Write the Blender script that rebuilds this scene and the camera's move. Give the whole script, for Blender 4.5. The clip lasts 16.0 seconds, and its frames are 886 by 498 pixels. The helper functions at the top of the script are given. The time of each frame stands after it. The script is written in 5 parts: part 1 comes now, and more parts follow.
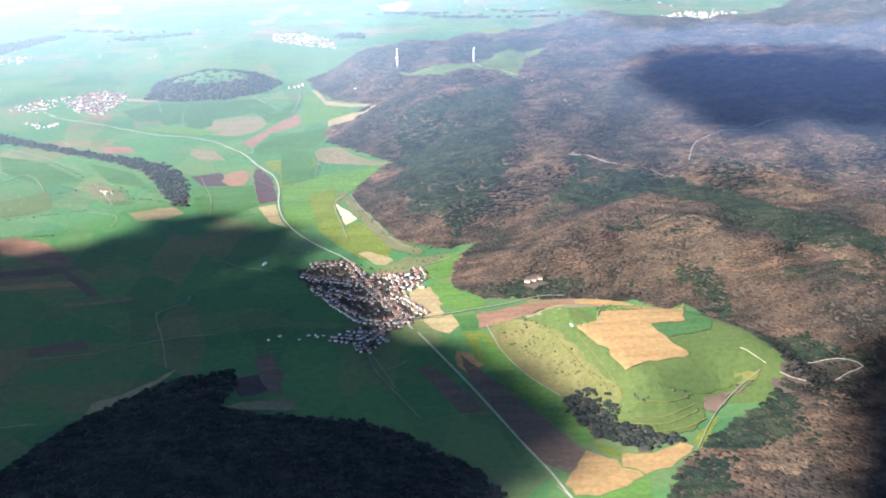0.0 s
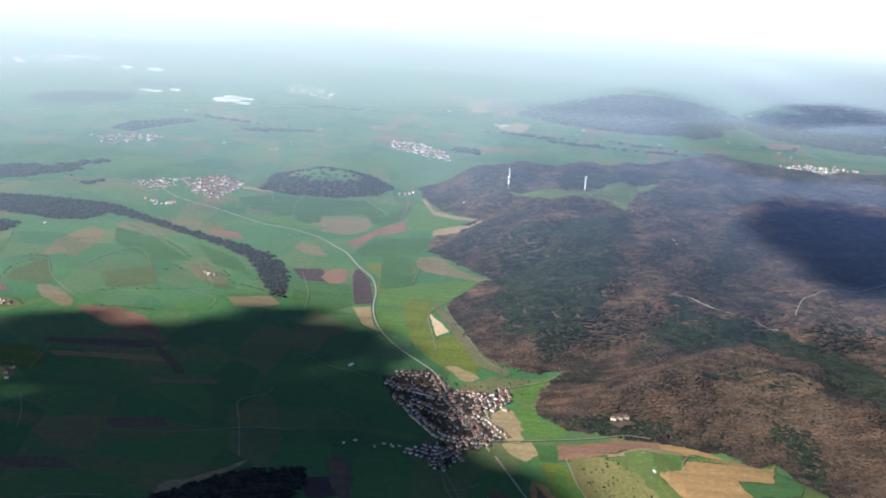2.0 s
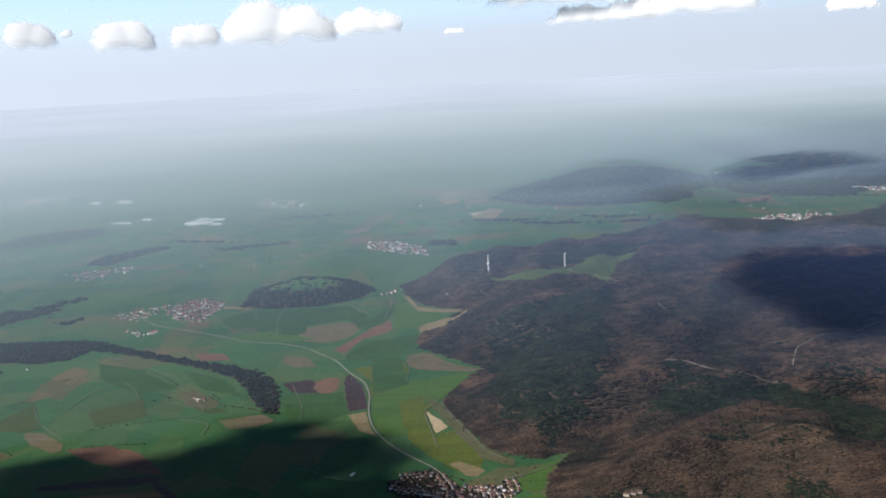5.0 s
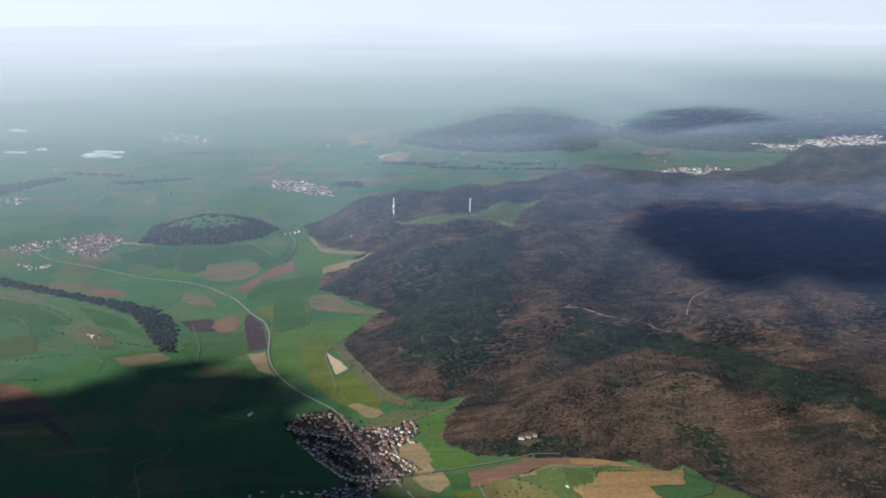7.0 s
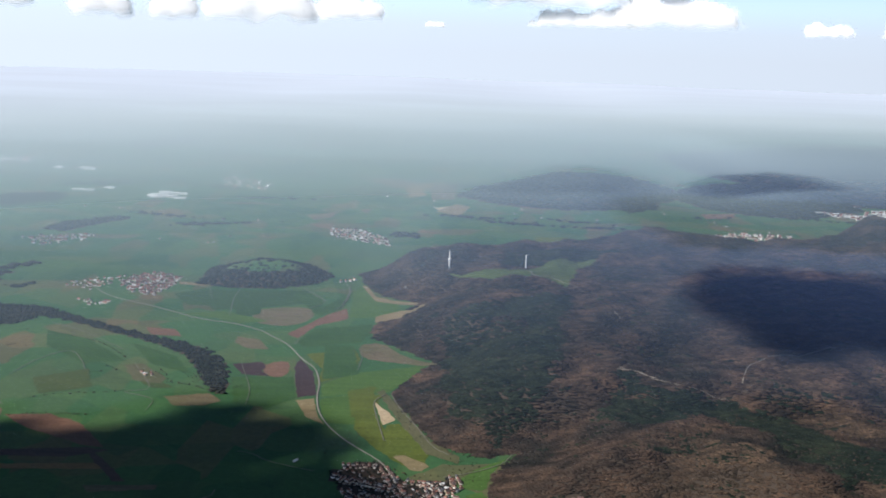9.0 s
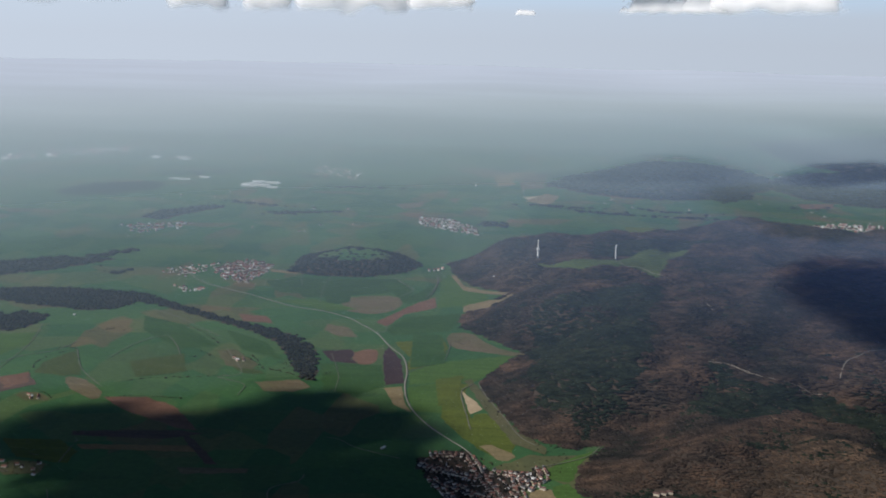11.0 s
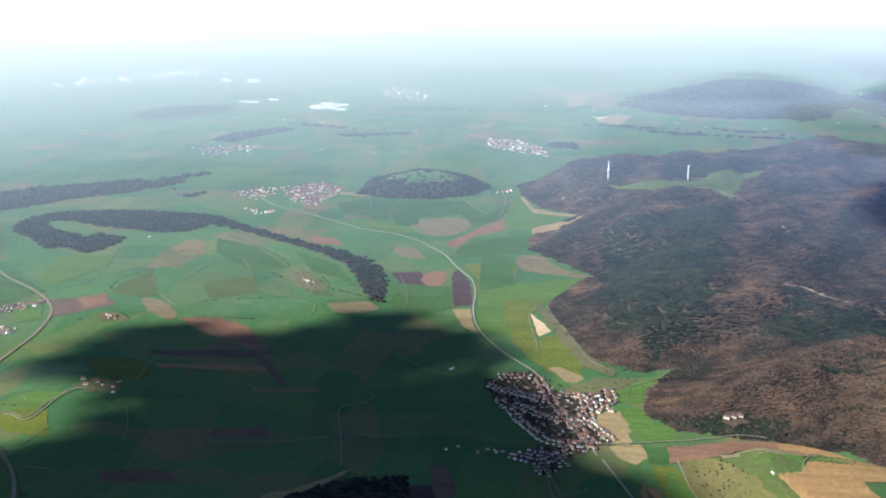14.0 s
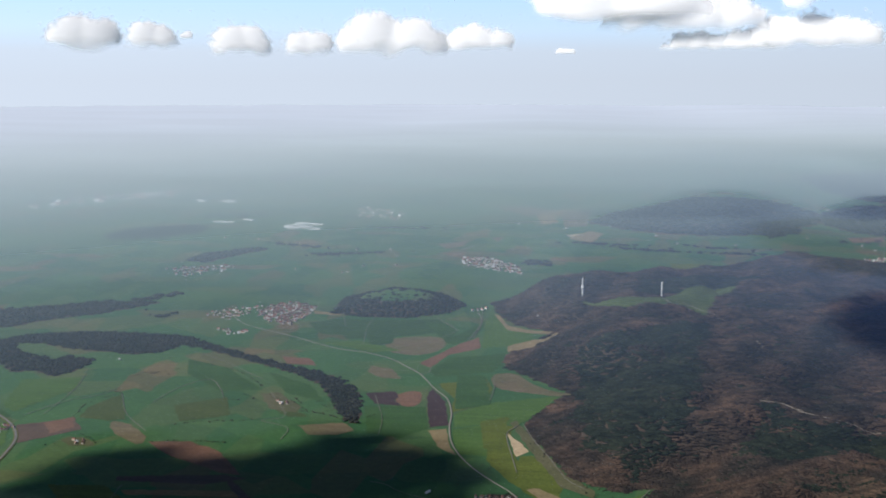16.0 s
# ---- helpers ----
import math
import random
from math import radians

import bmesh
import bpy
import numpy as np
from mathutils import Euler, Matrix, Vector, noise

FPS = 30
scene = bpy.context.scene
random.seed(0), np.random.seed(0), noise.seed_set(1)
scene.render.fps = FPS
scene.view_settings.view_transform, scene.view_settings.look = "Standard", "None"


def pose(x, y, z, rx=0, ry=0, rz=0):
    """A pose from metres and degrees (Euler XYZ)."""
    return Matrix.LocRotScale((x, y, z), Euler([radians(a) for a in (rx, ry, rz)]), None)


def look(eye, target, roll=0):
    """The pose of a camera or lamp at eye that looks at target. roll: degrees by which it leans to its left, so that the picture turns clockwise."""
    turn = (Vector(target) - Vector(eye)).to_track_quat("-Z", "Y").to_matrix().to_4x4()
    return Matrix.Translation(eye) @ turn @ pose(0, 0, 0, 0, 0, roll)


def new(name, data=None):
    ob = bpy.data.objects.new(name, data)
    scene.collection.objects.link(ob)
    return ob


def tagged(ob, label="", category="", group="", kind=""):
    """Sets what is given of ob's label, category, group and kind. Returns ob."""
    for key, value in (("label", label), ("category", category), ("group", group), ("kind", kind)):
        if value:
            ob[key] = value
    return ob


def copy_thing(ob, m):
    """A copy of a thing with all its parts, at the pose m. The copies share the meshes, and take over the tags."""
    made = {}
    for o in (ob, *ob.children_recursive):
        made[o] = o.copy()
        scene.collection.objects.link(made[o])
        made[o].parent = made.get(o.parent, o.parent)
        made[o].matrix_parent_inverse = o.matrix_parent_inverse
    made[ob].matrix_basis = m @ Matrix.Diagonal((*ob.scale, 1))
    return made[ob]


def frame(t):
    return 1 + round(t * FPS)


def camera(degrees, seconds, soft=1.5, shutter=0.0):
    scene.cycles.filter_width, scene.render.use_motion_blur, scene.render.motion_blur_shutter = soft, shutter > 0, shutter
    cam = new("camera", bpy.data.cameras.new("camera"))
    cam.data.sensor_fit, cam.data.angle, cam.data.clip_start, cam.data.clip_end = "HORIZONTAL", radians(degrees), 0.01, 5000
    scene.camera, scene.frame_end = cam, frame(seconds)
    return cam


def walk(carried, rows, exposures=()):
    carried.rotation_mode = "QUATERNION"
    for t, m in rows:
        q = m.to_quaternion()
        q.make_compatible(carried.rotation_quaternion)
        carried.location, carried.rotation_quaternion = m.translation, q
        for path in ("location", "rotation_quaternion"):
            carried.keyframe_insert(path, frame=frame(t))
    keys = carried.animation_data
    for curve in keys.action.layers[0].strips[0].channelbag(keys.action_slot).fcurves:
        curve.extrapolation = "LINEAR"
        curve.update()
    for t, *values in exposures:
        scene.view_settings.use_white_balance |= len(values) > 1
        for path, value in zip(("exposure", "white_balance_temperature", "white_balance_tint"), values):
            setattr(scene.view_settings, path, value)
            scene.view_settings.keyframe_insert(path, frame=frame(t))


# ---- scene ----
# ---- camera ----
cam = camera(46.0, 16.0, soft=1.8)
PATH = [
    (0.0, pose(-0.64, -7.14, 160.68, 68.34, 1.31, -3.20)),
    (0.5, pose(-0.66, -6.20, 160.64, 69.35, -1.30, -3.25)),
    (1.0, pose(-0.65, -5.32, 160.60, 71.00, -3.58, -0.83)),
    (1.5, pose(-0.63, -4.51, 160.55, 74.10, -4.74, 3.15)),
    (2.0, pose(-0.59, -3.77, 160.49, 74.52, -4.01, 4.09)),
    (2.5, pose(-0.54, -3.08, 160.43, 75.62, -2.18, 7.02)),
    (3.0, pose(-0.47, -2.45, 160.37, 77.13, 0.98, 6.22)),
    (3.2, pose(-0.44, -2.21, 160.34, 77.63, 1.92, 5.96)),
    (5.3, pose(-0.04, -0.16, 160.03, 80.72, 2.20, 0.78)),
    (5.5, pose(0.00, 0.00, 160.00, 81.65, 1.13, -0.01)),
    (6.0, pose(0.11, 0.38, 159.92, 80.12, 1.42, -2.97)),
    (6.5, pose(0.23, 0.73, 159.84, 77.94, 0.17, -3.55)),
    (7.0, pose(0.35, 1.06, 159.76, 76.40, 0.14, -3.11)),
    (7.5, pose(0.46, 1.37, 159.68, 76.10, -0.04, -1.81)),
    (8.0, pose(0.58, 1.66, 159.60, 77.49, -0.76, -1.55)),
    (8.5, pose(0.69, 1.94, 159.52, 78.68, -0.75, -1.18)),
    (8.7, pose(0.74, 2.05, 159.49, 79.04, -1.20, -0.54)),
    (10.8, pose(1.14, 3.20, 159.19, 79.70, -1.39, 4.52)),
    (11.0, pose(1.17, 3.32, 159.16, 78.59, -1.22, 5.29)),
    (11.5, pose(1.24, 3.61, 159.10, 75.90, -0.85, 6.81)),
    (12.0, pose(1.30, 3.92, 159.04, 73.97, 0.62, 8.04)),
    (12.5, pose(1.34, 4.26, 158.99, 72.04, 1.52, 9.00)),
    (12.8, pose(1.36, 4.47, 158.96, 71.58, 1.77, 9.81)),
    (13.0, pose(1.36, 4.61, 158.94, 71.68, 1.00, 10.45)),
    (13.5, pose(1.38, 5.00, 158.90, 72.31, -0.13, 9.57)),
    (14.0, pose(1.37, 5.42, 158.87, 74.25, -0.19, 8.95)),
    (14.5, pose(1.34, 5.87, 158.84, 74.87, -0.20, 10.13)),
    (15.0, pose(1.29, 6.37, 158.82, 76.13, 0.21, 10.83)),
    (15.5, pose(1.23, 6.91, 158.81, 78.90, -0.69, 10.20)),
    (16.0, pose(1.13, 7.49, 158.80, 80.71, -0.00, 7.49)),
]
EXPOSURES = [
    (0.0, 2.15, 5950, 13),
    (0.5, 1.90, 5950, 13),
    (1.5, 1.35, 5950, 13),
    (2.5, 0.90, 5950, 13),
    (3.2, 0.58, 5950, 13),
    (5.5, 0.05, 5950, 13),
    (6.0, -0.10, 5950, 13),
    (6.5, 0.12, 5950, 13),
    (7.0, 0.47, 5950, 13),
    (7.5, 0.70, 5950, 13),
    (8.5, 0.54, 5950, 13),
    (11.0, -0.16, 5950, 13),
    (11.5, 0.30, 5950, 13),
    (12.0, 0.70, 5950, 13),
    (12.5, 1.00, 5950, 13),
    (13.0, 1.28, 5950, 13),
    (14.0, 1.22, 5950, 13),
    (14.5, 1.00, 5950, 13),
    (15.0, 0.84, 5950, 13),
    (16.0, 0.10, 5950, 13),
]
walk(cam, PATH, EXPOSURES)

# ---- daylight ----
SUN_TURN, SUN_HEIGHT = -120.0, 42.0  # degrees right of straight ahead, degrees above the horizon
world = bpy.data.worlds.new("sky")
scene.world = world
world.use_nodes = True
sky = world.node_tree.nodes.new("ShaderNodeTexSky")
sky.sky_type, sky.sun_disc = "NISHITA", False
sky.sun_elevation, sky.sun_rotation = radians(SUN_HEIGHT), radians(SUN_TURN)
sky.altitude, sky.dust_density, sky.air_density, sky.ozone_density = 1500, 0.5, 1.2, 4.0
tree = world.node_tree
blue, dull, both = tree.nodes["Background"], tree.nodes.new("ShaderNodeBackground"), tree.nodes.new("ShaderNodeMixShader")
blue.inputs[1].default_value, dull.inputs[1].default_value = 0.038, 1.0
tree.links.new(sky.outputs[0], blue.inputs[0])
where, split, rise = tree.nodes.new("ShaderNodeTexCoord"), tree.nodes.new("ShaderNodeSeparateXYZ"), tree.nodes.new("ShaderNodeMapRange")
rise.interpolation_type = "SMOOTHSTEP"
rise.inputs["From Min"].default_value, rise.inputs["From Max"].default_value = 0.08, 0.20
tree.links.new(where.outputs["Generated"], split.inputs[0])
tree.links.new(split.outputs["Z"], rise.inputs[0])
tree.links.new(rise.outputs[0], both.inputs[0])
band = tree.nodes.new("ShaderNodeValToRGB")  # whitish haze on the horizon, all round, clearing upwards
for at, colour in ((0.0, (0.61, 0.66, 0.695, 1)), (0.025, (0.62, 0.685, 0.73, 1)), (0.045, (0.62, 0.77, 0.88, 1)), (0.09, (0.50, 0.74, 1.0, 1))):
    stop = band.color_ramp.elements[0] if at == 0 else band.color_ramp.elements.new(at)
    stop.position, stop.color = at, colour
band.color_ramp.elements.remove(band.color_ramp.elements[-1])
tree.links.new(split.outputs["Z"], band.inputs[0])
tree.links.new(band.outputs[0], dull.inputs[0])
side = tree.nodes.new("ShaderNodeMapRange")  # paler towards the sunny side
side.inputs["From Min"].default_value, side.inputs["From Max"].default_value = -0.5, 0.5
side.inputs["To Min"].default_value, side.inputs["To Max"].default_value = 1.08, 0.90
tree.links.new(split.outputs["X"], side.inputs[0])
tree.links.new(side.outputs[0], dull.inputs[1])
tree.links.new(dull.outputs[0], both.inputs[1])
tree.links.new(blue.outputs[0], both.inputs[2])
tree.links.new(both.outputs[0], tree.nodes["World Output"].inputs[0])
sun_way = Vector((math.sin(radians(SUN_TURN)) * math.cos(radians(SUN_HEIGHT)),
                  math.cos(radians(SUN_TURN)) * math.cos(radians(SUN_HEIGHT)), math.sin(radians(SUN_HEIGHT))))
lamp = bpy.data.lights.new("sun", "SUN")
lamp.energy, lamp.angle, lamp.color = 4.7, radians(1.8), (1.0, 0.925, 0.79)
new("sun", lamp).matrix_world = look(sun_way * 3000, (0, 0, 0))


# ---- materials ----
def material(name, rough=0.9):
    m = bpy.data.materials.new(name)
    m.use_nodes = True
    shader = m.node_tree.nodes["Principled BSDF"]
    shader.inputs["Roughness"].default_value = rough
    shader.inputs["Specular IOR Level"].default_value = 0.15
    return m, m.node_tree, shader


def place_noise(tree, size, detail=4.0, stretch=(1, 1, 1), turn=0.0):
    """A noise of bumps about that big, in world units."""
    where = tree.nodes.new("ShaderNodeNewGeometry")
    grow = tree.nodes.new("ShaderNodeMapping")
    grow.inputs["Scale"].default_value, grow.inputs["Rotation"].default_value = stretch, (0, 0, turn)
    tex = tree.nodes.new("ShaderNodeTexNoise")
    tex.inputs["Scale"].default_value = 1 / size
    tex.inputs["Detail"].default_value = detail
    tree.links.new(where.outputs["Position"], grow.inputs[0])
    tree.links.new(grow.outputs[0], tex.inputs["Vector"])
    return tex.outputs[0]


def ramp(tree, value, stops):
    node = tree.nodes.new("ShaderNodeValToRGB")
    while len(node.color_ramp.elements) < len(stops):
        node.color_ramp.elements.new(0.5)
    for e, (at, colour) in zip(node.color_ramp.elements, stops):
        e.position, e.color = at, (*colour, 1)
    tree.links.new(value, node.inputs[0])
    return node.outputs[0]


def blend(tree, share, a, b, how="MIX"):
    node = tree.nodes.new("ShaderNodeMix")
    node.data_type, node.blend_type = "RGBA", how
    for socket, value in ((node.inputs[0], share), (node.inputs[6], a), (node.inputs[7], b)):
        if isinstance(value, float):
            socket.default_value = value
        elif isinstance(value, tuple):
            socket.default_value = (*value, 1)
        else:
            tree.links.new(value, socket)
    return node.outputs[2]


def shade(c, k):
    return tuple(v * k for v in c)


def soil(name, colour, other, patch=22.0, rows=0.0):
    """Crops and bare earth: drifts of two colours, fine mottling, faint drilled rows."""
    m, tree, shader = material(name)
    drift = ramp(tree, place_noise(tree, patch, 5), [(0.36, colour), (0.66, other)])
    grain = ramp(tree, place_noise(tree, 1.6, 3), [(0.25, (0.78, 0.78, 0.78)), (0.75, (1.18, 1.18, 1.18))])
    out = blend(tree, 1.0, drift, grain, "MULTIPLY")
    if rows:
        streaks = ramp(tree, place_noise(tree, 3.0, 3, (0.06, 1, 1), rows), [(0.3, (0.84, 0.85, 0.84)), (0.7, (1.13, 1.12, 1.10))])
        out = blend(tree, 1.0, out, streaks, "MULTIPLY")
    tree.links.new(out, shader.inputs["Base Color"])
    return m


CROPS = {
    "green": ((0.052, 0.105, 0.02), (0.062, 0.116, 0.024), 0.3, "fresh green cereal field"),
    "mid_green": ((0.030, 0.075, 0.019), (0.039, 0.086, 0.022), 1.2, "mid-green cereal field"),
    "dark_green": ((0.029, 0.068, 0.022), (0.034, 0.076, 0.024), 0.8, "dark green winter crop field"),
    "lime": ((0.088, 0.108, 0.015), (0.072, 0.094, 0.014), 0.5, "yellowish green meadow"),
    "meadow_green": ((0.058, 0.078, 0.021), (0.046, 0.07, 0.018), 0.0, "grazed olive green meadow"),
    "straw_green": ((0.117, 0.105, 0.029), (0.085, 0.093, 0.021), 0.0, "pale yellowish grass field"),
    "meadow": ((0.085, 0.086, 0.027), (0.11, 0.094, 0.037), 0.0, "rough dry grassland with tan patches"),
    "tan": ((0.135, 0.108, 0.066), (0.108, 0.1, 0.052), 0.9, "tan stubble field"),
    "straw": ((0.215, 0.165, 0.088), (0.182, 0.146, 0.076), 0.2, "pale straw coloured field"),
    "pale_straw": ((0.412, 0.321, 0.207), (0.366, 0.277, 0.169), 0.7, "very pale bare field"),
    "orange": ((0.215, 0.132, 0.058), (0.19, 0.124, 0.054), 0.4, "orange-tan ploughed field"),
    "red_soil": ((0.138, 0.076, 0.05), (0.155, 0.09, 0.058), 1.0, "reddish ploughed field"),
    "brown": ((0.085, 0.058, 0.043), (0.1, 0.068, 0.05), 0.6, "brown ploughed field"),
    "fallow": ((0.1, 0.094, 0.048), (0.075, 0.08, 0.034), 0.0, "pale trampled ground round a farm"),
    "dark_soil": ((0.040, 0.025, 0.026), (0.051, 0.032, 0.033), 0.1, "dark mauve-brown ploughed field"),
}
crop_material = {k: soil(k, a, b, 18.0, r) for k, (a, b, r, _) in CROPS.items()}


def plain_material():
    """Open country: parcels of many greens, some bare, under broad drifts."""
    m, tree, shader = material("farmland")
    where = tree.nodes.new("ShaderNodeNewGeometry")
    out = None
    for turn, size, share in ((0.35, (0.020, 0.045, 0), 1.0), (-0.5, (0.055, 0.022, 0), 0.5)):
        bend = tree.nodes.new("ShaderNodeMapping")
        bend.inputs["Rotation"].default_value, bend.inputs["Scale"].default_value = (0, 0, turn), size
        cells = tree.nodes.new("ShaderNodeTexVoronoi")
        cells.voronoi_dimensions, cells.distance = "2D", "MANHATTAN"
        cells.inputs["Scale"].default_value, cells.inputs["Randomness"].default_value = 1.0, 0.8
        tree.links.new(where.outputs["Position"], bend.inputs[0])
        tree.links.new(bend.outputs[0], cells.inputs["Vector"])
        part_of = tree.nodes.new("ShaderNodeSeparateColor")
        tree.links.new(cells.outputs["Color"], part_of.inputs[0])
        greens = ramp(tree, part_of.outputs[0], [(0.0, (0.027, 0.078, 0.030)), (0.3, (0.038, 0.100, 0.035)), (0.6, (0.050, 0.115, 0.037)),
                                                 (0.82, (0.070, 0.111, 0.040)), (0.93, (0.108, 0.100, 0.045)), (1.0, (0.138, 0.084, 0.051))])
        out = greens if out is None else blend(tree, share, out, greens)
    drift = ramp(tree, place_noise(tree, 150, 5), [(0.3, (0.78, 0.84, 0.86)), (0.7, (1.16, 1.10, 1.02))])
    grain = ramp(tree, place_noise(tree, 2.5, 3), [(0.25, (0.84, 0.84, 0.84)), (0.75, (1.14, 1.14, 1.14))])
    out = blend(tree, 1.0, blend(tree, 1.0, out, drift, "MULTIPLY"), grain, "MULTIPLY")
    tree.links.new(out, shader.inputs["Base Color"])
    return m


def leafage(name, stops, patch, spread):
    """Tree crowns: colour by island, drifting over the wood."""
    m, tree, shader = material(name, 0.95)
    shader.inputs["Specular IOR Level"].default_value = 0.05
    where = tree.nodes.new("ShaderNodeNewGeometry")
    base = ramp(tree, place_noise(tree, patch, 5), stops)
    # stretched noise: darker and lighter strands through the crown colour
    strands = ramp(tree, place_noise(tree, patch * 0.3, 3, (1, 1.7, 1), 0.5), [(0.38, (0.62, 0.66, 0.66)), (0.5, (0.95, 0.95, 0.95)), (0.64, (1.34, 1.28, 1.22))])
    base = blend(tree, 1.0, base, strands, "MULTIPLY")
    fleck = ramp(tree, place_noise(tree, 6, 4), [(0.34, (0.84, 0.85, 0.86)), (0.66, (1.14, 1.13, 1.11))])
    base = blend(tree, 1.0, base, fleck, "MULTIPLY")
    dots = ramp(tree, where.outputs["Random Per Island"], [(0.0, (1 - spread,) * 3), (1.0, (1 + spread,) * 3)])
    colour = blend(tree, 1.0, base, dots, "MULTIPLY")
    tree.links.new(colour, shader.inputs["Base Color"])
    through_light, mix = tree.nodes.new("ShaderNodeBsdfTranslucent"), tree.nodes.new("ShaderNodeMixShader")
    mix.inputs[0].default_value = 0.3
    tree.links.new(colour, through_light.inputs[0])
    tree.links.new(shader.outputs[0], mix.inputs[1])
    tree.links.new(through_light.outputs[0], mix.inputs[2])
    tree.links.new(mix.outputs[0], tree.nodes["Material Output"].inputs[0])
    return m


def wall_paint(name, colour, rough=0.8):
    """Painted walls and roofs, each house a little different, with weather streaks."""
    m, tree, shader = material(name, rough)
    info = tree.nodes.new("ShaderNodeObjectInfo")
    vary = ramp(tree, info.outputs["Random"], [(0.0, shade(colour, 0.72)), (1.0, shade(colour, 1.15))])
    dirt = ramp(tree, place_noise(tree, 0.35, 4), [(0.3, (0.8, 0.79, 0.77)), (0.7, (1.05, 1.05, 1.05))])
    tree.links.new(blend(tree, 1.0, vary, dirt, "MULTIPLY"), shader.inputs["Base Color"])
    return m


farmland = plain_material()
bare_crowns = leafage("bare_crowns", [(0.36, (0.029, 0.028, 0.023)), (0.45, (0.047, 0.038, 0.031)), (0.54, (0.072, 0.051, 0.039)), (0.66, (0.102, 0.068, 0.047))], 32, 0.1)
young_crowns = leafage("young_crowns", [(0.38, (0.072, 0.052, 0.038)), (0.62, (0.120, 0.084, 0.058))], 24, 0.1)
needle_crowns = leafage("needle_crowns", [(0.35, (0.017, 0.026, 0.019)), (0.65, (0.031, 0.040, 0.024))], 20, 0.1)
dark_crowns = leafage("dark_crowns", [(0.35, (0.022, 0.029, 0.024)), (0.65, (0.035, 0.037, 0.031))], 16, 0.14)
bush_crowns = leafage("bush_crowns", [(0.35, (0.050, 0.062, 0.030)), (0.65, (0.085, 0.078, 0.044))], 9, 0.35)
litter = soil("forest_litter", (0.048, 0.037, 0.028), (0.062, 0.046, 0.034), 14.0)
asphalt = soil("asphalt", (0.135, 0.130, 0.120), (0.165, 0.155, 0.140), 9.0)
gravel = soil("gravel", (0.14, 0.135, 0.105), (0.18, 0.165, 0.13), 6.0)
chalk = soil("chalk_track", (0.34, 0.29, 0.23), (0.28, 0.24, 0.19), 4.0)
pale_road = soil("pale_road", (0.21, 0.20, 0.16), (0.26, 0.245, 0.20), 6.0)
bark = soil("bark", (0.06, 0.045, 0.035), (0.08, 0.06, 0.05), 1.0)
white_wall = wall_paint("white_wall", (0.74, 0.70, 0.63))
cream_wall = wall_paint("cream_wall", (0.62, 0.54, 0.42))
red_tiles = wall_paint("red_tiles", (0.27, 0.13, 0.10))
brown_tiles = wall_paint("brown_tiles", (0.12, 0.075, 0.065))
grey_tiles = wall_paint("grey_tiles", (0.12, 0.12, 0.13))
pale_sheet = wall_paint("pale_sheet", (0.70, 0.70, 0.69), 0.5)
mast_paint = wall_paint("mast_paint", (0.82, 0.82, 0.82), 0.5)
concrete = wall_paint("concrete", (0.45, 0.44, 0.42))


# ---- the lie of the land: one unit is ten metres, so that fifty kilometres of country fit the camera's reach ----
def inside_distance(px, py, poly):
    """Distance to the outline of poly, positive inside it."""
    px, py = np.asarray(px, float), np.asarray(py, float)
    best, odd = np.full(px.shape, 1e9), np.zeros(px.shape, bool)
    for (ax, ay), (bx, by) in zip(poly, poly[1:] + poly[:1]):
        dx, dy = bx - ax, by - ay
        s = np.clip(((px - ax) * dx + (py - ay) * dy) / (dx * dx + dy * dy), 0, 1)
        best = np.minimum(best, np.hypot(px - ax - s * dx, py - ay - s * dy))
        if dy:
            odd ^= ((ay > py) != (by > py)) & (px < dx * (py - ay) / dy + ax)
    return np.where(odd, best, -best)


def line_distance(px, py, line):
    best = np.full(np.shape(px), 1e9)
    for (ax, ay), (bx, by) in zip(line, line[1:]):
        dx, dy = bx - ax, by - ay
        s = np.clip(((px - ax) * dx + (py - ay) * dy) / (dx * dx + dy * dy), 0, 1)
        best = np.minimum(best, np.hypot(px - ax - s * dx, py - ay - s * dy))
    return best


def ripple(x, y, size, seed):
    """Smooth rolling noise, about -1 to 1, with bumps of that size."""
    rng, total = np.random.RandomState(seed), 0
    for k in range(7):
        a, p = rng.uniform(0, 2 * math.pi, 2)
        s = size * rng.uniform(0.6, 1.5)
        total = total + np.sin((x * math.cos(a) + y * math.sin(a)) * 2 * math.pi / s + p)
    return total / 3.5


RIDGE = [(-60, 735), (-49, 695), (-38, 670), (-12, 653), (-40, 593), (-37, 569), (-3, 525), (-22, 474), (-17, 456),
         (0, 408), (19, 397), (36, 408), (22, 381), (20, 358), (30, 344), (67, 339), (87, 335), (112, 316), (130, 285),
         (140, 262), (152, 200), (600, 140), (700, 900), (520, 950), (400, 935), (330, 900), (285, 850), (200, 852), (140, 852), (90, 815),
         (20, 790), (-40, 770)]
SPUR = [(32, 328), (41, 296), (53, 264), (63, 249), (80, 250), (98, 262), (135, 262), (128, 300), (106, 322), (86, 330), (55, 336)]
KNOLL = [(-166, 690), (-140, 682), (-110, 683), (-87, 697), (-76, 724), (-100, 765), (-140, 777), (-168, 740)]
NEAR_HILL = [(-118, 230), (-93, 264), (-70, 293), (-56, 296), (-40, 276), (0, 256), (26, 222), (44, 150), (-160, 150)]
